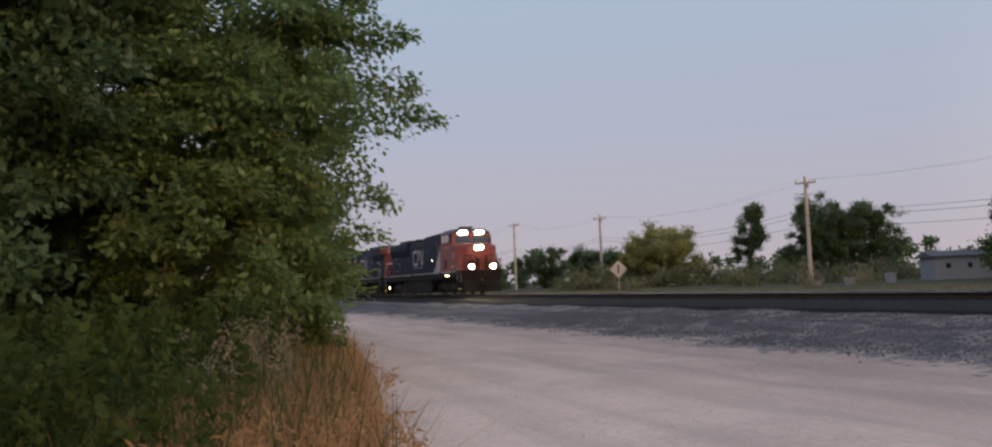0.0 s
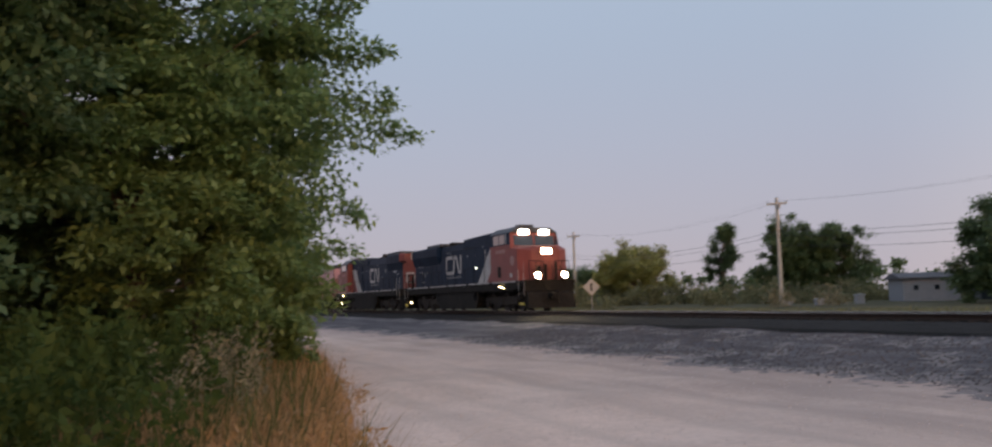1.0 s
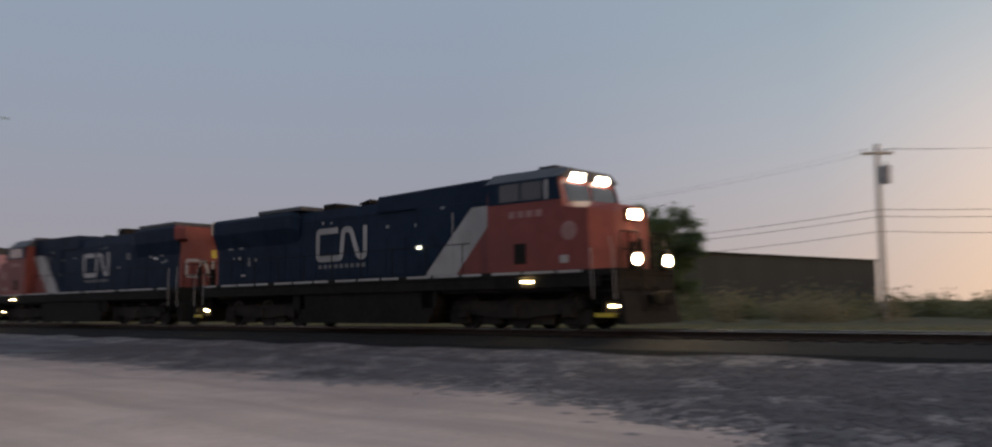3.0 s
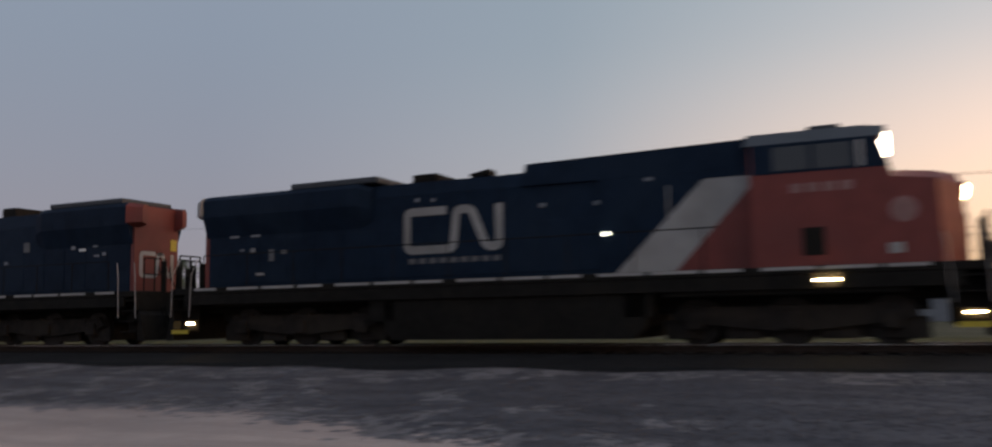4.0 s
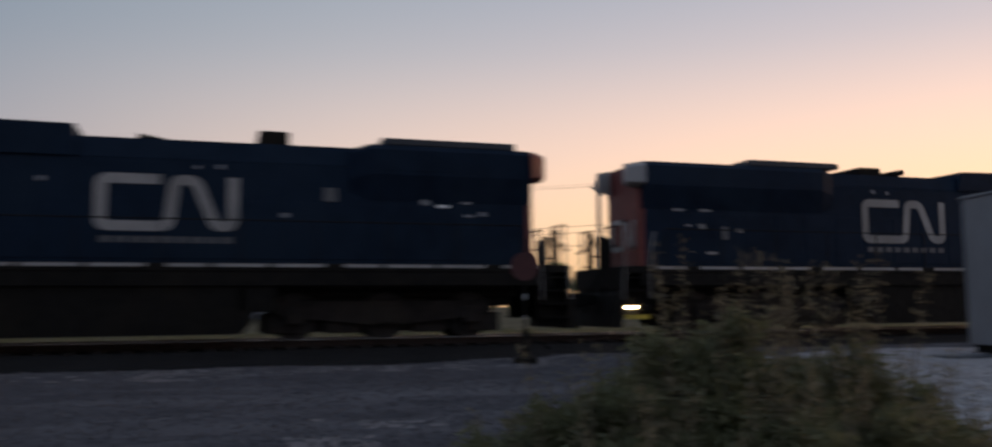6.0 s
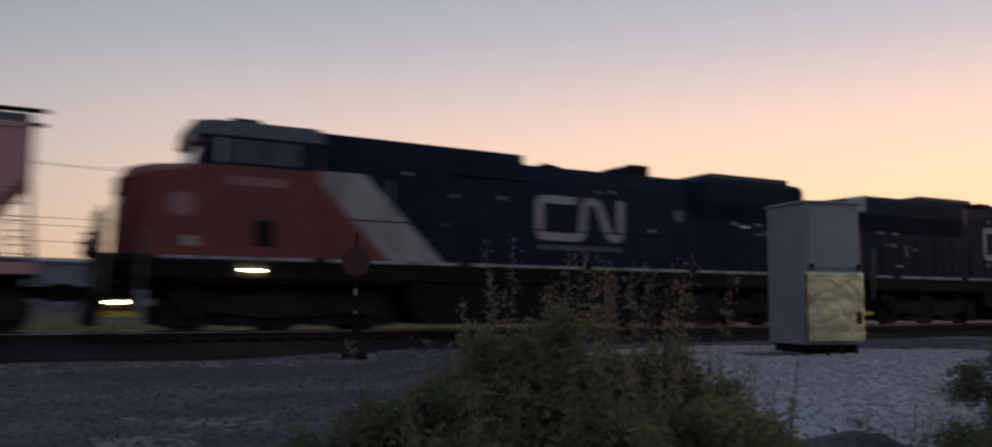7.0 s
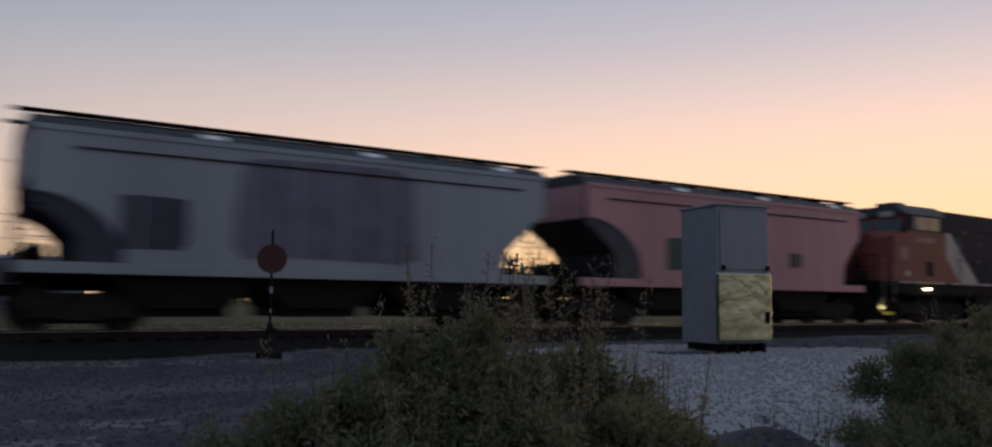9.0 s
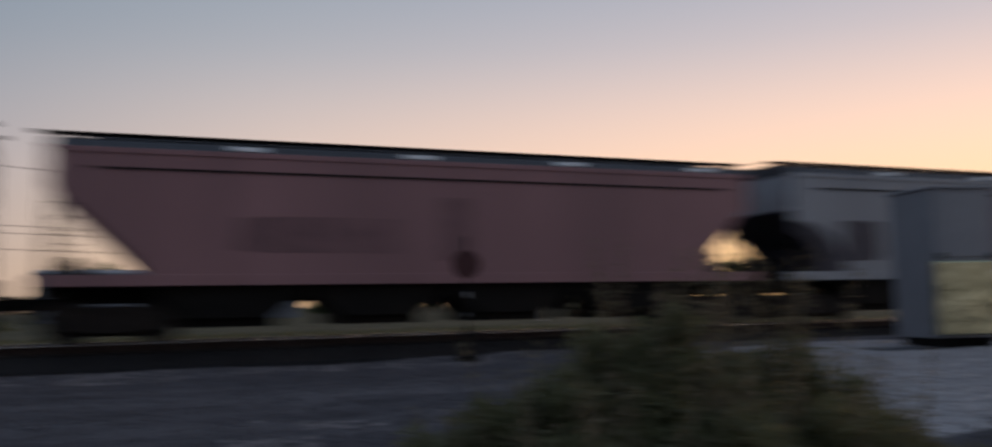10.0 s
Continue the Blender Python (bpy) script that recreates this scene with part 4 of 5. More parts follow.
def crown_points(lobes, density, hollow=0.55, clump=None):
    """Twig places in the outer shells of a set of uneven lobes (x, y, z, rx, ry, rz), gathered in clumps with gaps between."""
    out, way = [], []
    for x, y, z, rx, ry, rz in lobes:
        n = int(density * (rx * ry + rx * rz + ry * rz))
        c = clump or 0.24 * (rx * ry * rz) ** (1 / 3)
        m = max(6, n // 14)
        d = rng.normal(0, 1, (m, 3))
        d /= np.linalg.norm(d, axis=1, keepdims=True)
        lump = 1 + 0.16 * np.sin(5 * d[:, 0] + 3 * d[:, 2] + x) + 0.14 * np.sin(7 * d[:, 1] - 4 * d[:, 2] + y)
        r = (rng.uniform(hollow ** 3, 1, m) ** (1 / 3) * lump)[:, None]
        p = np.array((x, y, z)) + d * r * np.array((rx, ry, rz))
        q = rng.normal(0, 1, (m, 14, 3))
        q /= np.linalg.norm(q, axis=2, keepdims=True)
        q[..., 2] = np.abs(q[..., 2]) * 0.75 - 0.2
        q = q * rng.uniform(0.5, 1.0, (m, 14, 1)) * c * rng.uniform(0.7, 1.4, (m, 1, 1))
        out.append((p[:, None] + q).reshape(-1, 3))
        way.append((np.repeat(d[:, None], 14, 1) * 0.6 + q / c * 0.6).reshape(-1, 3))
    return np.concatenate(out), np.concatenate(way)


def limbs(bm, base, top, r, lobes):
    """A tapered leaning trunk with a limb into each lobe."""
    base, top = Vector(base), Vector(top)
    prev, pr = base, r
    for k in range(1, 6):
        t = k / 5
        p = base.lerp(top, t) + Vector((math.sin(3 * t + base.x), math.cos(4 * t + base.y), 0)) * 0.12 * r * 8 * t
        rod(bm, prev, p, pr, 10, r * (1 - 0.75 * t))
        prev, pr = p, r * (1 - 0.75 * t)
    for i, (x, y, z, rx, ry, rz) in enumerate(lobes):
        t = 0.3 + 0.6 * ((i * 0.37) % 1)
        s = base.lerp(top, t)
        e = Vector((x, y, z))
        m = s.lerp(e, 0.5) + Vector((0, 0, 0.15 * (e - s).length))
        q = r * 0.45 * (1 - 0.5 * t)
        rod(bm, s, m, q, 7, q * 0.7)
        rod(bm, m, e, q * 0.7, 6, q * 0.3)
        for k in range(4):
            f = e + Vector((math.cos(k * 1.7 + i) * rx, math.sin(k * 1.7 + i) * ry, rz * (0.5 - 0.3 * k))) * 0.75
            rod(bm, e.lerp(m, 0.3), f, q * 0.3, 5, q * 0.06)
    return bm


def tree(name, label, base, top, r, lobes, mat, density, per, spread, size, group="", hollow=0.55, extra=None, clump=None):
    ob = thing(name, label, "tree", group=group)
    part("trunk", limbs(bmesh.new(), base, top, r, lobes), M["bark"], ob)
    c, d = crown_points(lobes, density, hollow, clump)
    if extra is not None:
        c, d = np.concatenate([c, extra[0]]), np.concatenate([d, extra[1]])
    crown = new("crown", quads("crown", leaf_sprays(c, d, per, spread, size, flat=0.7), mat))
    crown.parent = ob
    return ob


def twig_run(a, b, n, width):
    """Twig centres along a drooping outer branch."""
    a, b = np.array(a, float), np.array(b, float)
    t = rng.uniform(0, 1, (n, 1))
    p = a + (b - a) * t + rng.normal(0, 1, (n, 3)) * width * (1.15 - t)
    d = np.repeat(((b - a) / np.linalg.norm(b - a))[None], n, 0)
    return p, d


# tall broadleaf trees beside the lane
lobes = [(-17.6, -0.6, 5.4, 2.6, 2.6, 2.0), (-16.6, 1.6, 6.2, 2.2, 1.9, 1.9), (-18.2, 1.2, 7.6, 2.4, 2.2, 1.9), (-15.8, -1.6, 4.7, 1.9, 2.2, 1.5), (-17.2, 2.3, 3.9, 1.9, 1.2, 1.5),
         (-18.6, 1.4, 2.3, 2.2, 1.7, 1.6), (-16.4, -3.5, 5.8, 2.6, 2.6, 2.2), (-19.5, 3.0, 5.4, 1.8, 1.2, 1.4), (-17, -2, 8.3, 2.6, 2.6, 1.8)]
runs = [twig_run((-17.5, 2.2, 5.4), (-16.0, 5.2, 4.85), 100, 0.4), twig_run((-17.4, 2.0, 6.2), (-16.8, 4.9, 6.7), 108, 0.4), twig_run((-18, 2, 6.8), (-17.0, 4.4, 7.8), 108, 0.4),
        twig_run((-17.2, 2.2, 4.4), (-16.6, 4.3, 3.3), 64, 0.4), twig_run((-17.8, 2.4, 5.8), (-16.6, 4.9, 5.6), 86, 0.4), twig_run((-17, 1.8, 3.2), (-16.7, 4.2, 2.6), 50, 0.4)]
extra = (np.concatenate([r[0] for r in runs]), np.concatenate([r[1] for r in runs]))
tree("broadleaf_tree", "tall leafy green broadleaf tree beside the gravel lane", (-17.8, 0.2, 0), (-17.4, 0.4, 8.2), 0.24, lobes, M["leaf"], 84, 13, 0.19, 0.155, "trees beside the lane", extra=extra, clump=0.55, hollow=0.75)
# low lobes with warm light painted in as an olive leaf tint
lobes = [(-15.2, 0.9, 2.1, 1.7, 1.4, 1.5), (-15.9, 1.9, 3.0, 1.3, 0.9, 1.2), (-15.4, 1.9, 1.4, 1.2, 0.8, 1.1), (-16.6, 2.7, 1.9, 1.1, 0.7, 1.2)]
tree("broadleaf_shrub", "leafy shrub under the tall tree, tinted olive as warm light", (-15.6, 1.2, 0), (-15.5, 1.3, 2.4), 0.08, lobes, M["leafolive"], 95, 11, 0.18, 0.16, "trees beside the lane", clump=0.4, hollow=0.7)
# this tree's leaf colour is darkened to carry the hedge's shade
lobes = [(-12.6, -4.2, 4.2, 2.2, 2.4, 2.2), (-14.2, -2.2, 4.4, 1.8, 2.0, 1.8), (-14.5, -1.8, 7.2, 2.2, 2.0, 1.8), (-12.2, -3.3, 2.0, 1.6, 1.9, 1.6), (-13.8, -3.2, 6.4, 2.3, 2.2, 2.0), (-11.6, -5.6, 3.0, 2.0, 2.0, 2.4), (-18.6, -2.6, 1.7, 1.8, 2.2, 1.7), (-17.6, -4.6, 1.8, 2.0, 2.0, 1.8)]
tree("broadleaf_tree", "dense tree in the hedge by the lane, leaves darkened as shade", (-13, -4, 0), (-13, -3.8, 6.4), 0.2, lobes, M["leafmid"], 75, 12, 0.2, 0.17, "trees beside the lane", clump=0.55, hollow=0.75)
lobes = [(-26, 3.2, 3.0, 2.6, 1.7, 2.4), (-29.5, 4.4, 2.6, 2.6, 1.6, 2.2), (-23, 2.7, 2.4, 2.2, 1.6, 2.0), (-25, 1.8, 5.6, 3.0, 2.0, 2.2), (-33, 5.0, 2.6, 2.6, 1.5, 2.2)]
tree("broadleaf_tree", "bushy broadleaf tree further along the lane", (-26, 2.6, 0), (-26, 2.8, 5.5), 0.2, lobes, M["leaf"], 60, 11, 0.24, 0.2, "trees beside the lane", clump=0.5, hollow=0.75)

lobes = [(-21.5, -2.4, 2.4, 2.8, 2.6, 2.4), (-20.5, -5.4, 2.8, 2.8, 2.8, 2.8), (-22.5, -1.0, 5.6, 2.8, 2.6, 2.4), (-20.5, -4.8, 7.0, 3.0, 3.0, 2.6), (-22.5, 0.8, 2.2, 2.4, 2.0, 2.2), (-24.5, -1.0, 3.4, 2.4, 2.4, 2.6), (-23.5, -3.6, 4.4, 2.6, 2.6, 2.6)]
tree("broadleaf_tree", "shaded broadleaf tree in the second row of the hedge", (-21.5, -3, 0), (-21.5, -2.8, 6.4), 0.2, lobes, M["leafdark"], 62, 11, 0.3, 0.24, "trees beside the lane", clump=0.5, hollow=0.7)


def blades(n, cx, cy, sx, sy, h, w, lean=0.35, z0=None, keep=None):
    """Corners of grass blades, two bent pieces each."""
    x, y = rng.normal(cx, sx, n), rng.normal(cy, sy, n)
    if keep is not None:
        ok = keep(x, y)
        x, y = x[ok], y[ok]
        n = len(x)
    z = ground_z(x, y) - 0.02 if z0 is None else np.full(n, z0)
    hh = rng.uniform(0.25, 1.1, n) * h
    a = rng.uniform(0, 6.28, n)
    l = rng.uniform(0.05, lean, n) * hh
    dx, dy = np.cos(a) * l, np.sin(a) * l
    px, py = -np.sin(a) * w, np.cos(a) * w
    b = np.stack([x, y, z], 1)
    o = np.stack([px, py, 0 * px], 1)
    m = b + np.stack([dx * 0.35, dy * 0.35, hh * 0.6], 1)
    t = b + np.stack([dx, dy, hh], 1)
    return np.stack([b - o, b + o, m + o * 0.8, m - o * 0.8, m - o * 0.8, m + o * 0.8, t + o * 0.1, t - o * 0.1], 1).reshape(-1, 3)


def stuff(name, verts, mat, label, category):
    return tagged(new(name, quads(name, verts, mat)), label, category, kind="stuff")


verge = lambda x, y: (y < 0.2 - 0.19 * x + 0.25 * np.sin(x * 1.7) + 0.12 * np.sin(x * 7) + rng.normal(0, 0.13, np.shape(x))) & (x < -3.5)
g = [blades(9000, -8.5 - 1.9 * k, 0.9 + 0.36 * k, 1.3, 0.8, rng.uniform(0.4, 0.75), 0.0045, 1.3, keep=verge) for k in range(9)]
g.append(blades(14000, -9.5, 0.9, 2.2, 0.8, 0.8, 0.004, 1.2, keep=verge))
stuff("dry_grass_verge", np.concatenate(g), M["straw"], "dry orange-brown grass along the lane's edge", "grass")
g = [blades(1300, -8.5 - 1.2 * k, -0.8 + 0.1 * k, 1.6, 1.3, 1.0, 0.010, 0.4, keep=verge) for k in range(6)]
g.append(blades(5000, -9.5, 1.0, 2.4, 0.8, 0.85, 0.007, 0.7, keep=verge))
stuff("tall_green_weeds", np.concatenate(g), M["weed"], "tall green weeds under the trees", "weeds")
# low brown weeds that fill the verge
wx, wy = rng.uniform(-16, -5.0, 5200), rng.uniform(-1.2, 3.4, 5200)
ok = verge(wx, wy) & ~verge(wx, wy + 1.5)
wx, wy = wx[ok], wy[ok]
hh = rng.uniform(0.08, 0.62, len(wx))
cs, ds = np.stack([wx, wy, hh], 1), np.stack([rng.normal(0, 0.4, len(wx)), rng.normal(0, 0.4, len(wx)), np.full(len(wx), 0.7)], 1)
stuff("dry_weeds", leaf_sprays(cs, ds, 22, 0.10, 0.075, wide=0.3), M["straw"], "dry brown weeds matted along the lane's edge", "weeds")
# leafy weed stems among the grass
wx, wy = rng.uniform(-14.5, -6.0, 1100), rng.uniform(-3.5, 2.9, 1100)
ok = verge(wx, wy + rng.uniform(0.9, 2.6, len(wx)))
wx, wy = wx[ok], wy[ok]
cs, ds = [], []
for x, y in zip(wx, wy):
    h = rng.uniform(0.6, 1.5)
    for t in np.linspace(0.15, 1, 11):
        cs.append((x + 0.1 * t * math.sin(x * 9), y + 0.1 * t, h * t)), ds.append((0.3 * math.sin(9 * t + x), 0.3 * math.cos(9 * t + y), 1.4))
stuff("leafy_weeds", leaf_sprays(np.array(cs), np.array(ds), 9, 0.085, 0.10, flat=0.15), M["weed"], "leafy upright weeds along the lane", "weeds")
wx = rng.uniform(-13.5, -8, 70)
wy = 0.1 - 0.19 * wx - rng.uniform(0.5, 1.6, 70)
cs = [(x, y, h * t) for x, y in zip(wx, wy) for h in (rng.uniform(0.7, 1.3),) for t in np.linspace(0.6, 1, 6)]
stuff("seed_heads", leaf_sprays(np.array(cs), np.tile((0, 0, 1.0), (len(cs), 1)), 9, 0.07, 0.05), M["seed"], "pale dry seed heads over the weeds", "weeds")


def scrub(name, label, spots, mat, density, per, spread, size, sprigs, tall):
    """A bush of fine twigs: leafy clumps with upright sprigs above."""
    ob = thing(name, label, "bush", group="scrub beside the apron")
    lob, stems, cs, ds = [], bmesh.new(), [], []
    for x, y, rx, h in spots:
        z = float(ground_z(x, y))
        lob.append((x, y, z + h * 0.42, rx, rx * 0.8, h * 0.5))
        for k in range(sprigs):
            a, rr = rng.uniform(0, 6.28), rng.uniform(0, rx * 0.9)
            bx0, by0 = x + math.cos(a) * rr * 0.4, y + math.sin(a) * rr * 0.4
            tx, ty, tz = x + math.cos(a) * rr, y + math.sin(a) * rr * 0.8, z + h * rng.uniform(0.75, tall)
            rod(stems, (bx0, by0, z - 0.03), (tx, ty, tz), 0.006, 4, 0.002)
            for t in np.linspace(0.5, 1.0, 14):
                cs.append((bx0 + (tx - bx0) * t, by0 + (ty - by0) * t, z + (tz - z) * t)), ds.append((math.cos(a) * 0.3, math.sin(a) * 0.3, 0.8))
    part("twig_frame", stems, M["bark"], ob)
    c, d = crown_points(lob, density, 0.3, 0.16)
    gz = ground_z(c[:, 0], c[:, 1])
    c[:, 2] = np.maximum(c[:, 2], gz + 0.05)
    foliage = new("foliage", quads("foliage", np.concatenate([leaf_sprays(c, d, per, spread, size, wide=0.3)]), mat))
    foliage.parent = ob
    dry = new("dry_sprig", quads("dry_sprig", leaf_sprays(np.array(cs), np.array(ds), 7, 0.05, 0.045, wide=0.18), M["seed"]))
    dry.parent = ob
    return ob


scrub("scrub_bush", "wispy olive scrub bush with dry sprigs beside the apron", [(1.8, 5.0, 0.55, 0.82), (2.25, 4.85, 0.62, 1.08), (2.8, 4.72, 0.68, 1.5), (3.3, 4.7, 0.6, 1.3), (3.75, 4.62, 0.62, 1.42), (4.3, 4.45, 0.55, 1.0), (2.2, 4.2, 0.6, 0.95), (2.8, 4.1, 0.62, 1.05), (3.4, 4.05, 0.6, 1.05), (3.95, 4.0, 0.5, 0.8)], M["olive"], 1250, 30, 0.085, 0.062, 24, 1.3)
scrub("scrub_bush", "low rounded olive scrub bush beside the gravel pad", [(8.7, 4.8, 0.9, 1.4), (9.7, 5.1, 0.9, 1.4), (7.8, 4.3, 0.75, 0.95), (7.0, 4.1, 0.65, 0.7), (6.3, 3.9, 0.5, 0.5), (7.4, 3.7, 0.7, 0.75)], M["olive"], 520, 30, 0.1, 0.06, 12, 1.25)
g = [blades(900, 3.2, 4.2, 1.1, 0.7, 0.5, 0.006, 0.6), blades(700, 8.0, 4.4, 1.2, 0.6, 0.45, 0.006, 0.6), blades(700, 5.4, 4.2, 1.5, 0.4, 0.3, 0.006, 0.6)]
stuff("scrub_grass", np.concatenate(g), M["olive"], "dull grass tufts round the scrub", "grass")


def far_tree(label, az, d, hw, top, low, mat, seed, n=6, size=0.3):
    """A tree across the track from the bearing, distance, half width and heights of its crown."""
    c = around(az, d)
    top *= 1.06
    r = np.random.default_rng(seed)
    zc, zh = (top + low) / 2, (top - low) / 2
    lob = [(c.x, c.y, zc, hw * 0.75, hw * 0.75, zh * 0.88)]
    for k in range(n):
        a, q = r.uniform(0, 6.28), r.uniform(0.4, 0.8)
        z = zc + zh * r.uniform(-0.75, 0.72)
        s = r.uniform(0.22, 0.46)
        lob.append((c.x + math.cos(a) * hw * q, c.y + math.sin(a) * hw * q, z, hw * s, hw * s, zh * s * 0.95))
    return tree("field_tree", label, (c.x, c.y, FAR_Z - 0.3), (c.x, c.y, zc + zh * 0.4), 0.02 * top + 0.1, lob, mat, 30.0 if hw > 3 else 40.0, 15, 0.42, size * 0.85, "trees across the track")


far_tree("rounded yellowing tree at the edge of the field", 58.0, 95, 5.0, 7.3, 0.6, M["leafyellow"], 1, 7)
far_tree("slim dark green tree standing alone", 52.5, 105, 2.0, 9.3, 2.2, M["leafdark"], 2, 6)
far_tree("broad dark green tree behind the pole", 48.6, 95, 3.4, 8.7, 0.8, M["leafdark"], 3, 14)
far_tree("broad dark green tree behind the pole", 45.3, 98, 3.6, 7.9, 0.8, M["leafdark"], 4, 8)
far_tree("large dense dark tree beside the long shed", 36.6, 62, 3.3, 6.6, 0.5, M["leafdark"], 5, 18)
far_tree("large dense dark tree beside the long shed", 33.9, 64, 3.6, 8.4, 0.4, M["leafdark"], 6, 18)
far_tree("large dense dark tree beside the long shed", 31.2, 65, 3.2, 7.6, 0.3, M["leafdark"], 16, 16)
far_tree("broad dark green tree behind the pole", 47.0, 96, 3.2, 8.0, 0.8, M["leafdark"], 14, 9)
far_tree("young green tree by the field edge", 63.2, 120, 3.2, 6.2, 0.8, M["leafdark"], 8, 6)
far_tree("young green tree by the field edge", 65.6, 125, 3.4, 5.6, 0.8, M["leafdark"], 9, 6)
far_tree("young green tree by the field edge", 61.0, 118, 3.0, 5.2, 0.8, M["leafdark"], 10, 6)


def woods(name, label, pts, mat, size):
    c, d = [], []
    for az, dist, w, top in pts:
        p = around(az, dist)
        lob = [(p.x, p.y, (top + FAR_Z) / 2, w, w, (top - FAR_Z) / 2 + 0.4)]
        a, b = crown_points(lob, 1.9, 0.5)
        c.append(a), d.append(b)
    return stuff(name, leaf_sprays(np.concatenate(c), np.concatenate(d), 9, 0.9, size), mat, label, "woods")


r = np.random.default_rng(3)
line = [(a, 150 + r.uniform(-10, 10), 5.0, r.uniform(3.6, 6.2)) for a in np.arange(92, 40, -1.6)]
line += [(a, 150 + r.uniform(-8, 12), 4.5, r.uniform(6.0, 8.6) + 1.6 * math.exp(-((a + 40) / 14) ** 2)) for a in np.arange(4, -80, -1.5)]
woods("distant_woods", "low dark tree line along the horizon", line, M["leafdark"], 0.75)
shr = [(a, 78 + r.uniform(-4, 22), 1.7, r.uniform(1.3, 2.5)) for a in np.arange(64, 39, -0.9)]
woods("field_shrubs", "dusty shrubs and brush across the track", shr, M["olive"], 0.3)
shr = [(a, 56 + r.uniform(-4, 10), 1.2, r.uniform(0.9, 1.3)) for a in np.arange(33, 8, -1.0)]
woods("dry_brush", "dull olive brush along the foot of the shed", shr, M["olive"], 0.3)
shr = [(27.2, 48, 0.6, 1.5), (26.4, 48, 0.5, 1.35), (23.4, 47, 0.7, 1.6), (21.8, 47, 0.6, 1.45), (20.6, 47, 0.7, 1.75), (17.5, 48, 0.6, 1.4), (46.2, 62, 0.8, 1.5), (49.4, 62, 0.7, 1.2)]
woods("pale_dry_weeds", "pale dry weeds standing beyond the track", shr, M["seed"], 0.16)
g = [blades(1200, x, 28, 5, 1.4, 0.28, 0.02, 0.6, z0=0.6) for x in range(-60, 30, 7)]
stuff("trackside_grass", np.concatenate(g), M["olive"], "dull olive grass along the far side of the track", "grass")

# ---- poles, wires, signs ----
pole_x = (-154.0, -110.3, -85.7, -52.9, -14.6, 21.0, 57.0)
POLE_Y, POLE_TOP = 45.9, 8.65
tops = []
for i, x in enumerate(pole_x):
    POLE_TOP = 9.3 if i == 4 else 9.6 if i == 1 else 8.5
    ob = thing("utility_pole", "weathered timber utility pole with a crossarm" + (" and a transformer" if i == 4 else ""), "utility pole", group="utility poles along the track")
    bm = bmesh.new()
    rod(bm, (x, POLE_Y, FAR_Z - 0.3), (x, POLE_Y, POLE_TOP + 0.25), 0.17, 12, 0.11)
    part("pole", bm, M["post"], ob)
    bm = bmesh.new()
    bx(bm, x - 0.05, x + 0.05, POLE_Y - 0.75, POLE_Y + 0.75, POLE_TOP - 0.30, POLE_TOP - 0.16, turn=Matrix.Translation((x, POLE_Y, 0)) @ Matrix.Rotation(radians(-52), 4, "Z") @ Matrix.Translation((-x, -POLE_Y, 0)))
    arm = part("crossarm", bm, M["post"], ob)
    ends = []
    for k in (-0.68, 0.3, 0.68):
        q = Vector((x + math.sin(radians(52)) * k, POLE_Y + math.cos(radians(52)) * k, POLE_TOP - 0.16))
        bm = bmesh.new()
        rod(bm, q, q + Vector((0, 0, 0.16)), 0.05, 8, 0.03)
        part("insulator", bm, M["alu"], arm)
        ends.append(q + Vector((0, 0, 0.16)))
    bm = bmesh.new()
    if i in (4,):
        rod(bm, (x + 0.38, POLE_Y, 7.5), (x + 0.38, POLE_Y, 8.4), 0.23, 14)
        rod(bm, (x + 0.38, POLE_Y, 8.4), (x + 0.38, POLE_Y, 8.6), 0.05, 8)
    else:
        bx(bm, x + 0.1, x + 0.3, POLE_Y - 0.1, POLE_Y + 0.1, 7.9, 8.25, 0.03)
    part("transformer" if i == 4 else "junction_box", bm, M["alu"], ob)
    ends += [Vector((x, POLE_Y - 0.15, 6.2)), Vector((x, POLE_Y - 0.15, 5.85)), Vector((x, POLE_Y - 0.15, 5.1))]
    tops.append(ends)
for a, b in zip(tops, tops[1:]):
    for i, (p, q) in enumerate(zip(a, b)):
        cu = bpy.data.curves.new("overhead_wire", "CURVE")
        cu.dimensions, cu.bevel_depth, cu.bevel_resolution = "3D", 0.003 if i < 3 and p.x < -20 else 0.006 if i < 3 else 0.014, 1
        sp = cu.splines.new("POLY")
        sp.points.add(12)
        for k in range(13):
            t = k / 12
            v = p.lerp(q, t)
            sp.points[k].co = (v.x, v.y, v.z - 1.0 * 4 * t * (1 - t) * (1 if i < 3 else 0.8), 1)
        cu.materials.append(M["wire"])
        tagged(new("overhead_wire", cu), "thin black overhead wire strung between the poles", "wire", "wires between the poles")

# diamond warning sign across the track
p = around(60.78, 55)
sign = thing("warning_sign", "pale diamond-shaped warning sign on a thin post", "sign", pose(p.x, p.y, FAR_Z - 0.05, 0, 0, 60.8))
bm = bmesh.new()
bx(bm, -0.03, 0.03, -0.02, 0.02, 0, 2.05)
part("post", bm, M["alu"], sign)
bm = bmesh.new()
bx(bm, -0.38, 0.38, -0.035, -0.025, -0.38, 0.38, turn=Matrix.Translation((0, 0, 1.6)) @ Matrix.Rotation(radians(45), 4, "Y"))
part("sign_plate", bm, M["white"], sign, "pale diamond plate")
bm = bmesh.new()
bx(bm, -0.05, 0.05, -0.042, -0.036, 1.35, 1.85)
part("symbol_bar", bm, M["grime"], sign, "unreadable dark symbol bar")

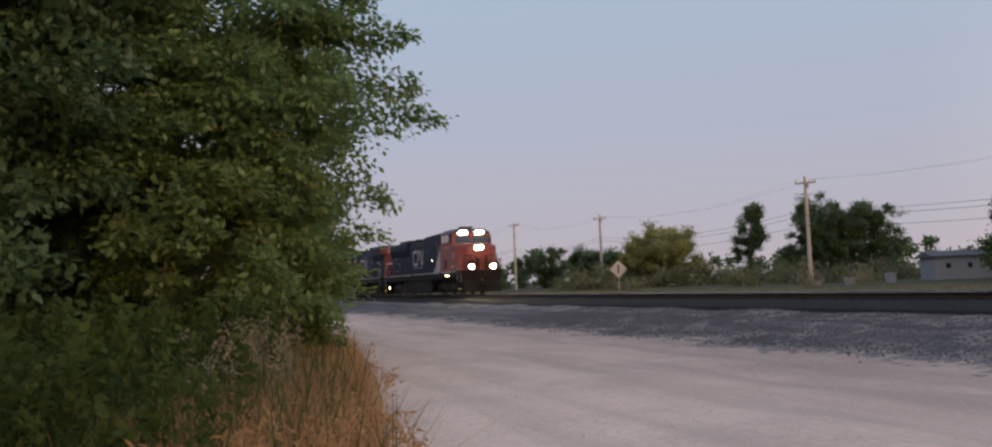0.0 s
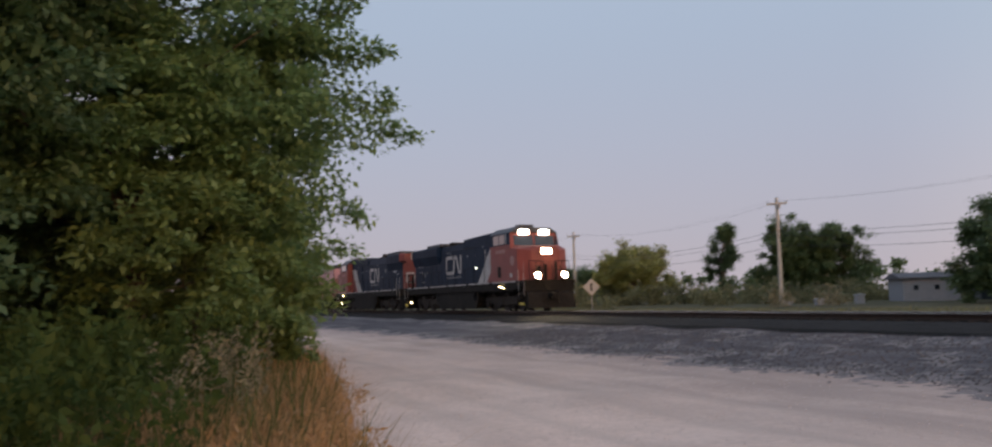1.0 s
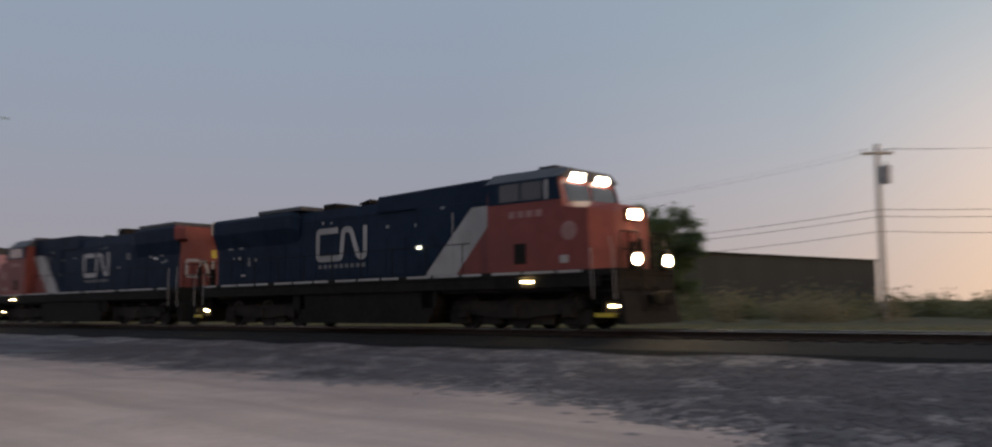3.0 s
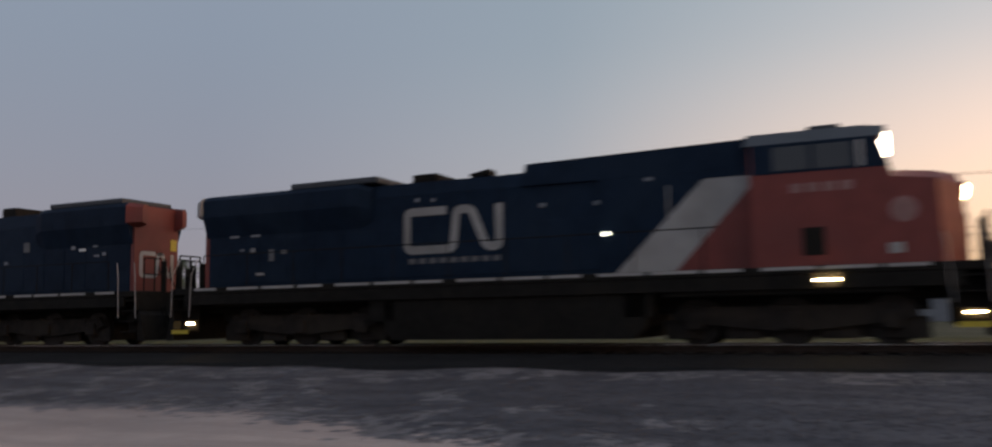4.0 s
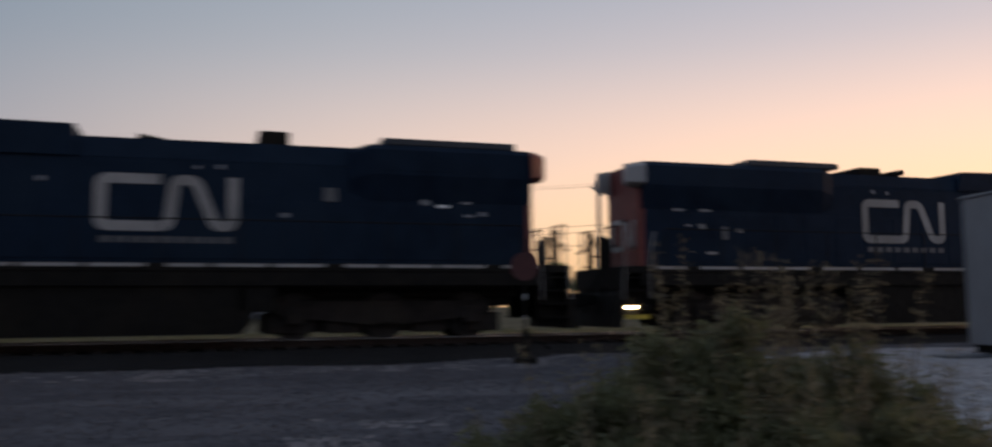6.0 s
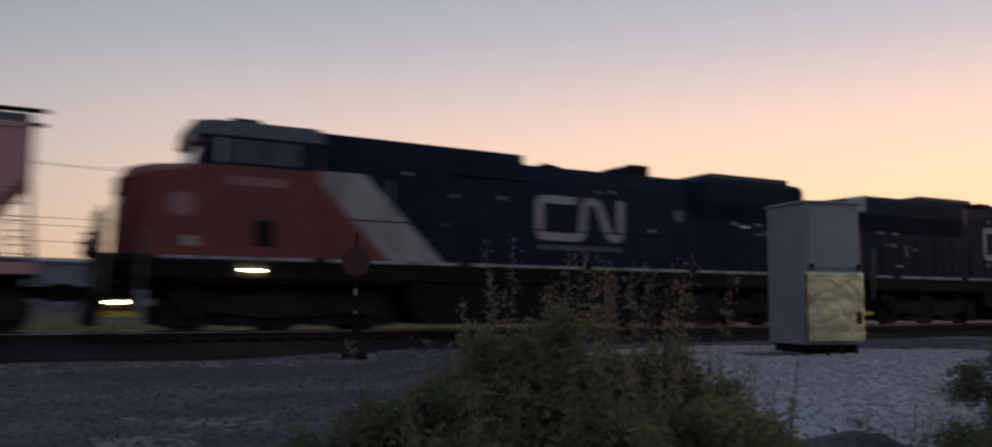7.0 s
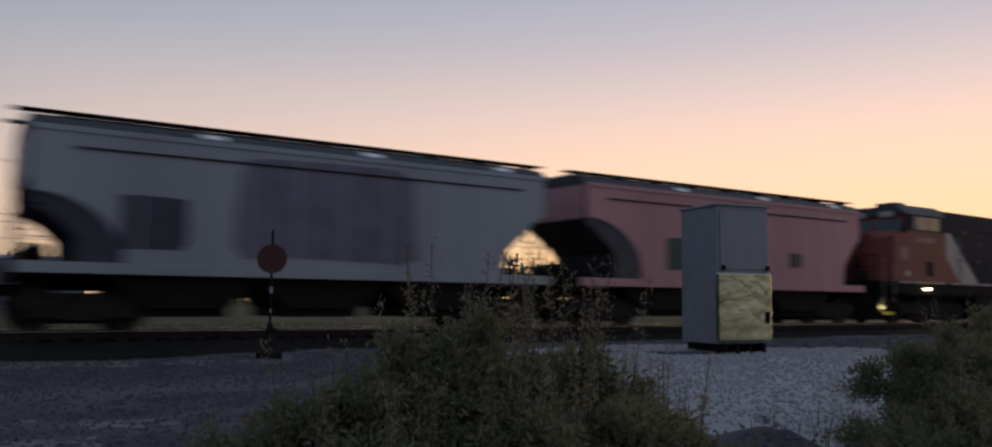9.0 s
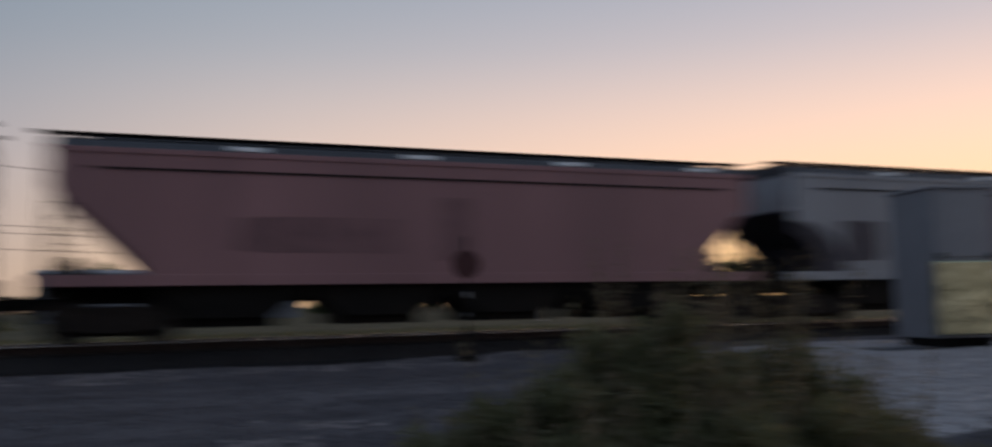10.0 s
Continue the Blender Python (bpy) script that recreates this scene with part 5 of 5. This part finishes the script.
# switch stand with a round target
p = around(-19.7, 18.1)
gz = float(ground_z(p.x, p.y))
stand = thing("switch_stand", "track switch stand with a dull red round target", "switch stand", pose(p.x, p.y, gz - 0.03, 0, 0, -19.7))
bm = bmesh.new()
bx(bm, -0.25, 0.25, -0.2, 0.2, 0, 0.14, 0.02)
rod(bm, (0, 0, 0.1), (0, 0, 0.7), 0.10, 10, 0.06)
part("base", bm, M["grime"], stand)
bm = bmesh.new()
rod(bm, (0, 0, 0.6), (0, 0, 2.55), 0.026, 10)
part("mast", bm, M["grime"], stand)
bm = bmesh.new()
rod(bm, (0, -0.04, 1.98), (0, -0.055, 1.98), 0.29, 36)
part("target", bm, M["rusty"], stand, "dull red round target disc")
bm = bmesh.new()
bx(bm, -0.02, 0.02, -0.3, 0.3, 0.92, 0.98)
part("marker_plate", bm, M["white"], stand, "small white marker plate")
bm = bmesh.new()
bx(bm, -0.03, 0.03, -0.05, 0.05, 1.30, 1.42)
part("marker_plate", bm, M["white"], stand, "small white marker plate")
bm = bmesh.new()
rod(bm, (0, 0, 0.65), (0.5, -0.1, 0.3), 0.022, 8)
part("lever", bm, M["grime"], stand)

# signal cabinet on its gravel pad
DIST = 13.7
p = around(-48.07, DIST)
gz = float(ground_z(p.x, p.y))
fwd, right = around(-48.07, 1.0), around(-48.07 - 90, 1.0)
ang = math.degrees(math.atan2(right.y * 0.74 + fwd.y * 0.53, right.x * 0.74 + fwd.x * 0.53))
cab_h = EYE + DIST * math.tan(radians(6.25)) - gz
box = thing("signal_cabinet", "tall grey metal signal cabinet with a dented bare metal lower door", "cabinet", pose(p.x, p.y, gz, 0, 0, ang))
W = 0.95
bm = bmesh.new()
bx(bm, 0, W, 0, W, 0.15, cab_h, 0.012)
part("body", bm, M["alu"], box)
bm = bmesh.new()
bx(bm, -0.04, W - 0.02, -0.10, -0.002, 0.20, 1.22, 0.02)
lower = part("lower_door", bm, M["door"], box, "dented bare metal lower door")
bm = bmesh.new()
bx(bm, W - 0.14, W - 0.09, -0.135, -0.10, 0.46, 0.64, 0.01)
part("latch", bm, M["grime"], lower)
bm = bmesh.new()
bx(bm, 0.05, W - 0.05, -0.02, -0.002, 1.28, cab_h - 0.08, 0.006)
part("upper_door", bm, M["alu"], box)
bm = bmesh.new()
bx(bm, -0.03, W + 0.03, -0.04, W + 0.03, cab_h - 0.002, cab_h + 0.035, 0.01)
part("cap", bm, M["alu"], box)
for x in (0.06, W - 0.08):
    bm = bmesh.new()
    bx(bm, x, x + 0.07, -0.05, -0.02, 1.26, 1.34, 0.01)
    part("hinge", bm, M["grime"], box)
bm = bmesh.new()
for x in (0.1, 0.32, 0.55, 0.8):
    bx(bm, x - 0.03, x + 0.03, -0.06, W - 0.05, -0.12, 0.16)
part("leg", bm, M["grime"], box)
bm = bmesh.new()
bx(bm, -0.9, 0.0, 0.0, 0.5, -0.02, 0.035, 0.01)
slab = part("cable_plate", bm, M["roof"], box, "dark flat plate on the gravel")

# street lamp beyond the track
p = around(-43.0, 62)
sl = thing("street_lamp", "tall street lamp with a small glowing yellow head", "street lamp", pose(p.x, p.y, FAR_Z - 0.2, 0, 0, 40))
bm = bmesh.new()
rod(bm, (0, 0, 0), (0, 0, 8.8), 0.11, 10, 0.06)
rod(bm, (0, 0, 8.7), (1.4, 0, 9.1), 0.04, 8)
part("mast", bm, M["alu"], sl)
bm = bmesh.new()
bx(bm, 1.2, 1.8, -0.14, 0.14, 9.06, 9.18, 0.04)
hd = part("lamp_head", bm, M["roof"], sl)
bm = bmesh.new()
rod(bm, (1.5, 0, 8.98), (1.5, 0, 9.06), 0.12, 14, 0.14)
part("lamp_glass", bm, M["lamp"], hd, "glowing yellow lamp glass")


# ---- buildings across the track ----
def house(name, label, a, b, depth, eave, ridge, wall, roofm, windows):
    """A low gabled building whose long front runs from a to b."""
    a, b = Vector(a), Vector(b)
    L = (b - a).length
    ang = math.degrees(math.atan2(b.y - a.y, b.x - a.x))
    ob = thing(name, label, "building", pose(a.x, a.y, FAR_Z - 0.1, 0, 0, ang))
    bm = bmesh.new()
    bx(bm, 0, L, 0, depth, 0, eave)
    part("wall", bm, wall, ob)
    bm = bmesh.new()
    pr = [(-0.25, eave - 0.03), (-0.25, eave + 0.08), (depth / 2, ridge), (depth + 0.25, eave + 0.08), (depth + 0.25, eave - 0.03)]
    loft(bm, [[(x, y, z) for y, z in pr] for x in (-0.3, L + 0.3)])
    part("roof", bm, roofm, ob)
    for x, w, z0, z1 in windows:
        bm = bmesh.new()
        bx(bm, x, x + w, -0.03, 0.0 - 0.002, z0, z1, 0.0)
        wi = part("window", bm, M["siding"], ob)
        bm = bmesh.new()
        bx(bm, x + 0.06, x + w - 0.06, -0.04, -0.032, z0 + 0.06, z1 - 0.06)
        part("pane", bm, M["glass"], wi, "dark window pane")
    return ob


house("small_house", "small white clapboard house with a dark roof", around(42.2, 75), around(39.2, 76), 5.0, 1.8, 2.3, M["siding"], M["shingle"], [(0.7, 0.45, 0.85, 1.35), (2.2, 0.45, 0.85, 1.35)])
house("garage", "white garage beside the small house", around(38.8, 79), around(37.4, 79), 3.5, 1.7, 2.1, M["siding"], M["shingle"], [(0.5, 0.4, 0.7, 1.2)])
house("long_shed", "long dark corrugated shed with a straight roofline", around(31.5, 70), around(18.0, 100), 12.0, 5.3, 5.9, M["shedwall"], M["shedwall"], [])
house("warehouse", "blue-grey panel warehouse behind the track", around(6.0, 90), around(-9.0, 92), 14.0, 4.5, 5.2, M["greywall"], M["greywall"], [(3, 1.2, 1.2, 2.4), (9, 1.2, 1.2, 2.4), (15, 1.2, 1.2, 2.4)])

# pale boxes by the pole's foot; the tallest stands in for a lit plant
for az, d, w, h, lab in ((46.9, 66, 0.55, 0.5, "white metal utility box in the brush"), (44.6, 68, 0.6, 0.75, "pale block standing in for a bright plant in the brush"), (48.7, 67, 0.5, 0.35, "pale stone lying in the brush")):
    p = around(az, d)
    bm = bmesh.new()
    bx(bm, -w / 2, w / 2, -w / 2, w / 2, 0, h, 0.08)
    bx(bm, -w / 2 - 0.03, w / 2 + 0.03, -w / 2 - 0.03, w / 2 + 0.03, h - 0.12, h - 0.02, 0.02)
    ob = new("pale_box", to_mesh("pale_box", bm, M["siding"]))
    ob.matrix_basis = pose(p.x, p.y, FAR_Z - 0.1, 0, 0, az + 20)
    tagged(ob, lab, "box")

# ---- ties under the rails ----
tm = None
far = bmesh.new()
for k in range(-720, 721):
    x = k * 0.56 + 0.03 * math.sin(k * 7.3)
    if -130 <= k <= 130:
        if tm is None:
            bm = bmesh.new()
            bx(bm, -0.115, 0.115, -1.3, 1.3, -0.17, 0.0, 0.008)
            tm = to_mesh("tie", bm, M["tie"])
        t = new("tie", tm)
        t.parent, t.matrix_basis = track, pose(x, TRACK_Y + 0.03 * math.sin(k * 3.1), RAIL_Z - 0.171, 0, 0, 0.6 * math.sin(k * 5.0))
    elif -400 < k < 300:
        bx(far, x - 0.115, x + 0.115, TRACK_Y - 1.3, TRACK_Y + 1.3, RAIL_Z - 0.30, RAIL_Z - 0.171)
rest = part("tie_row", far, M["tie"], track)
tagged(rest, kind="stuff")


# ---- what moves ----
def motions():
    end = 10.0
    for ob, wheels, r, u, turned in train:
        rows = []
        for t in (0.0, 2.5, 5.0, 7.5, end):
            rows.append((t, pose(TRAIN_X + TRAIN_V * t + TRAIN_A / 2 * t * t - u, TRACK_Y, RAIL_Z, 0, 0, 180 if turned else 0)))
        walk(ob, rows)
        step = 360 * TRAIN_V / (2 * math.pi * r) / FPS * (-1 if turned else 1)
        for w, x, wr in wheels:
            walk(w, [(k / FPS, pose(x, 0, wr, 0, 0, 0) @ Matrix.Rotation(radians(step * k), 4, "Y")) for k in range(int(end * FPS) + 1)])


motions()
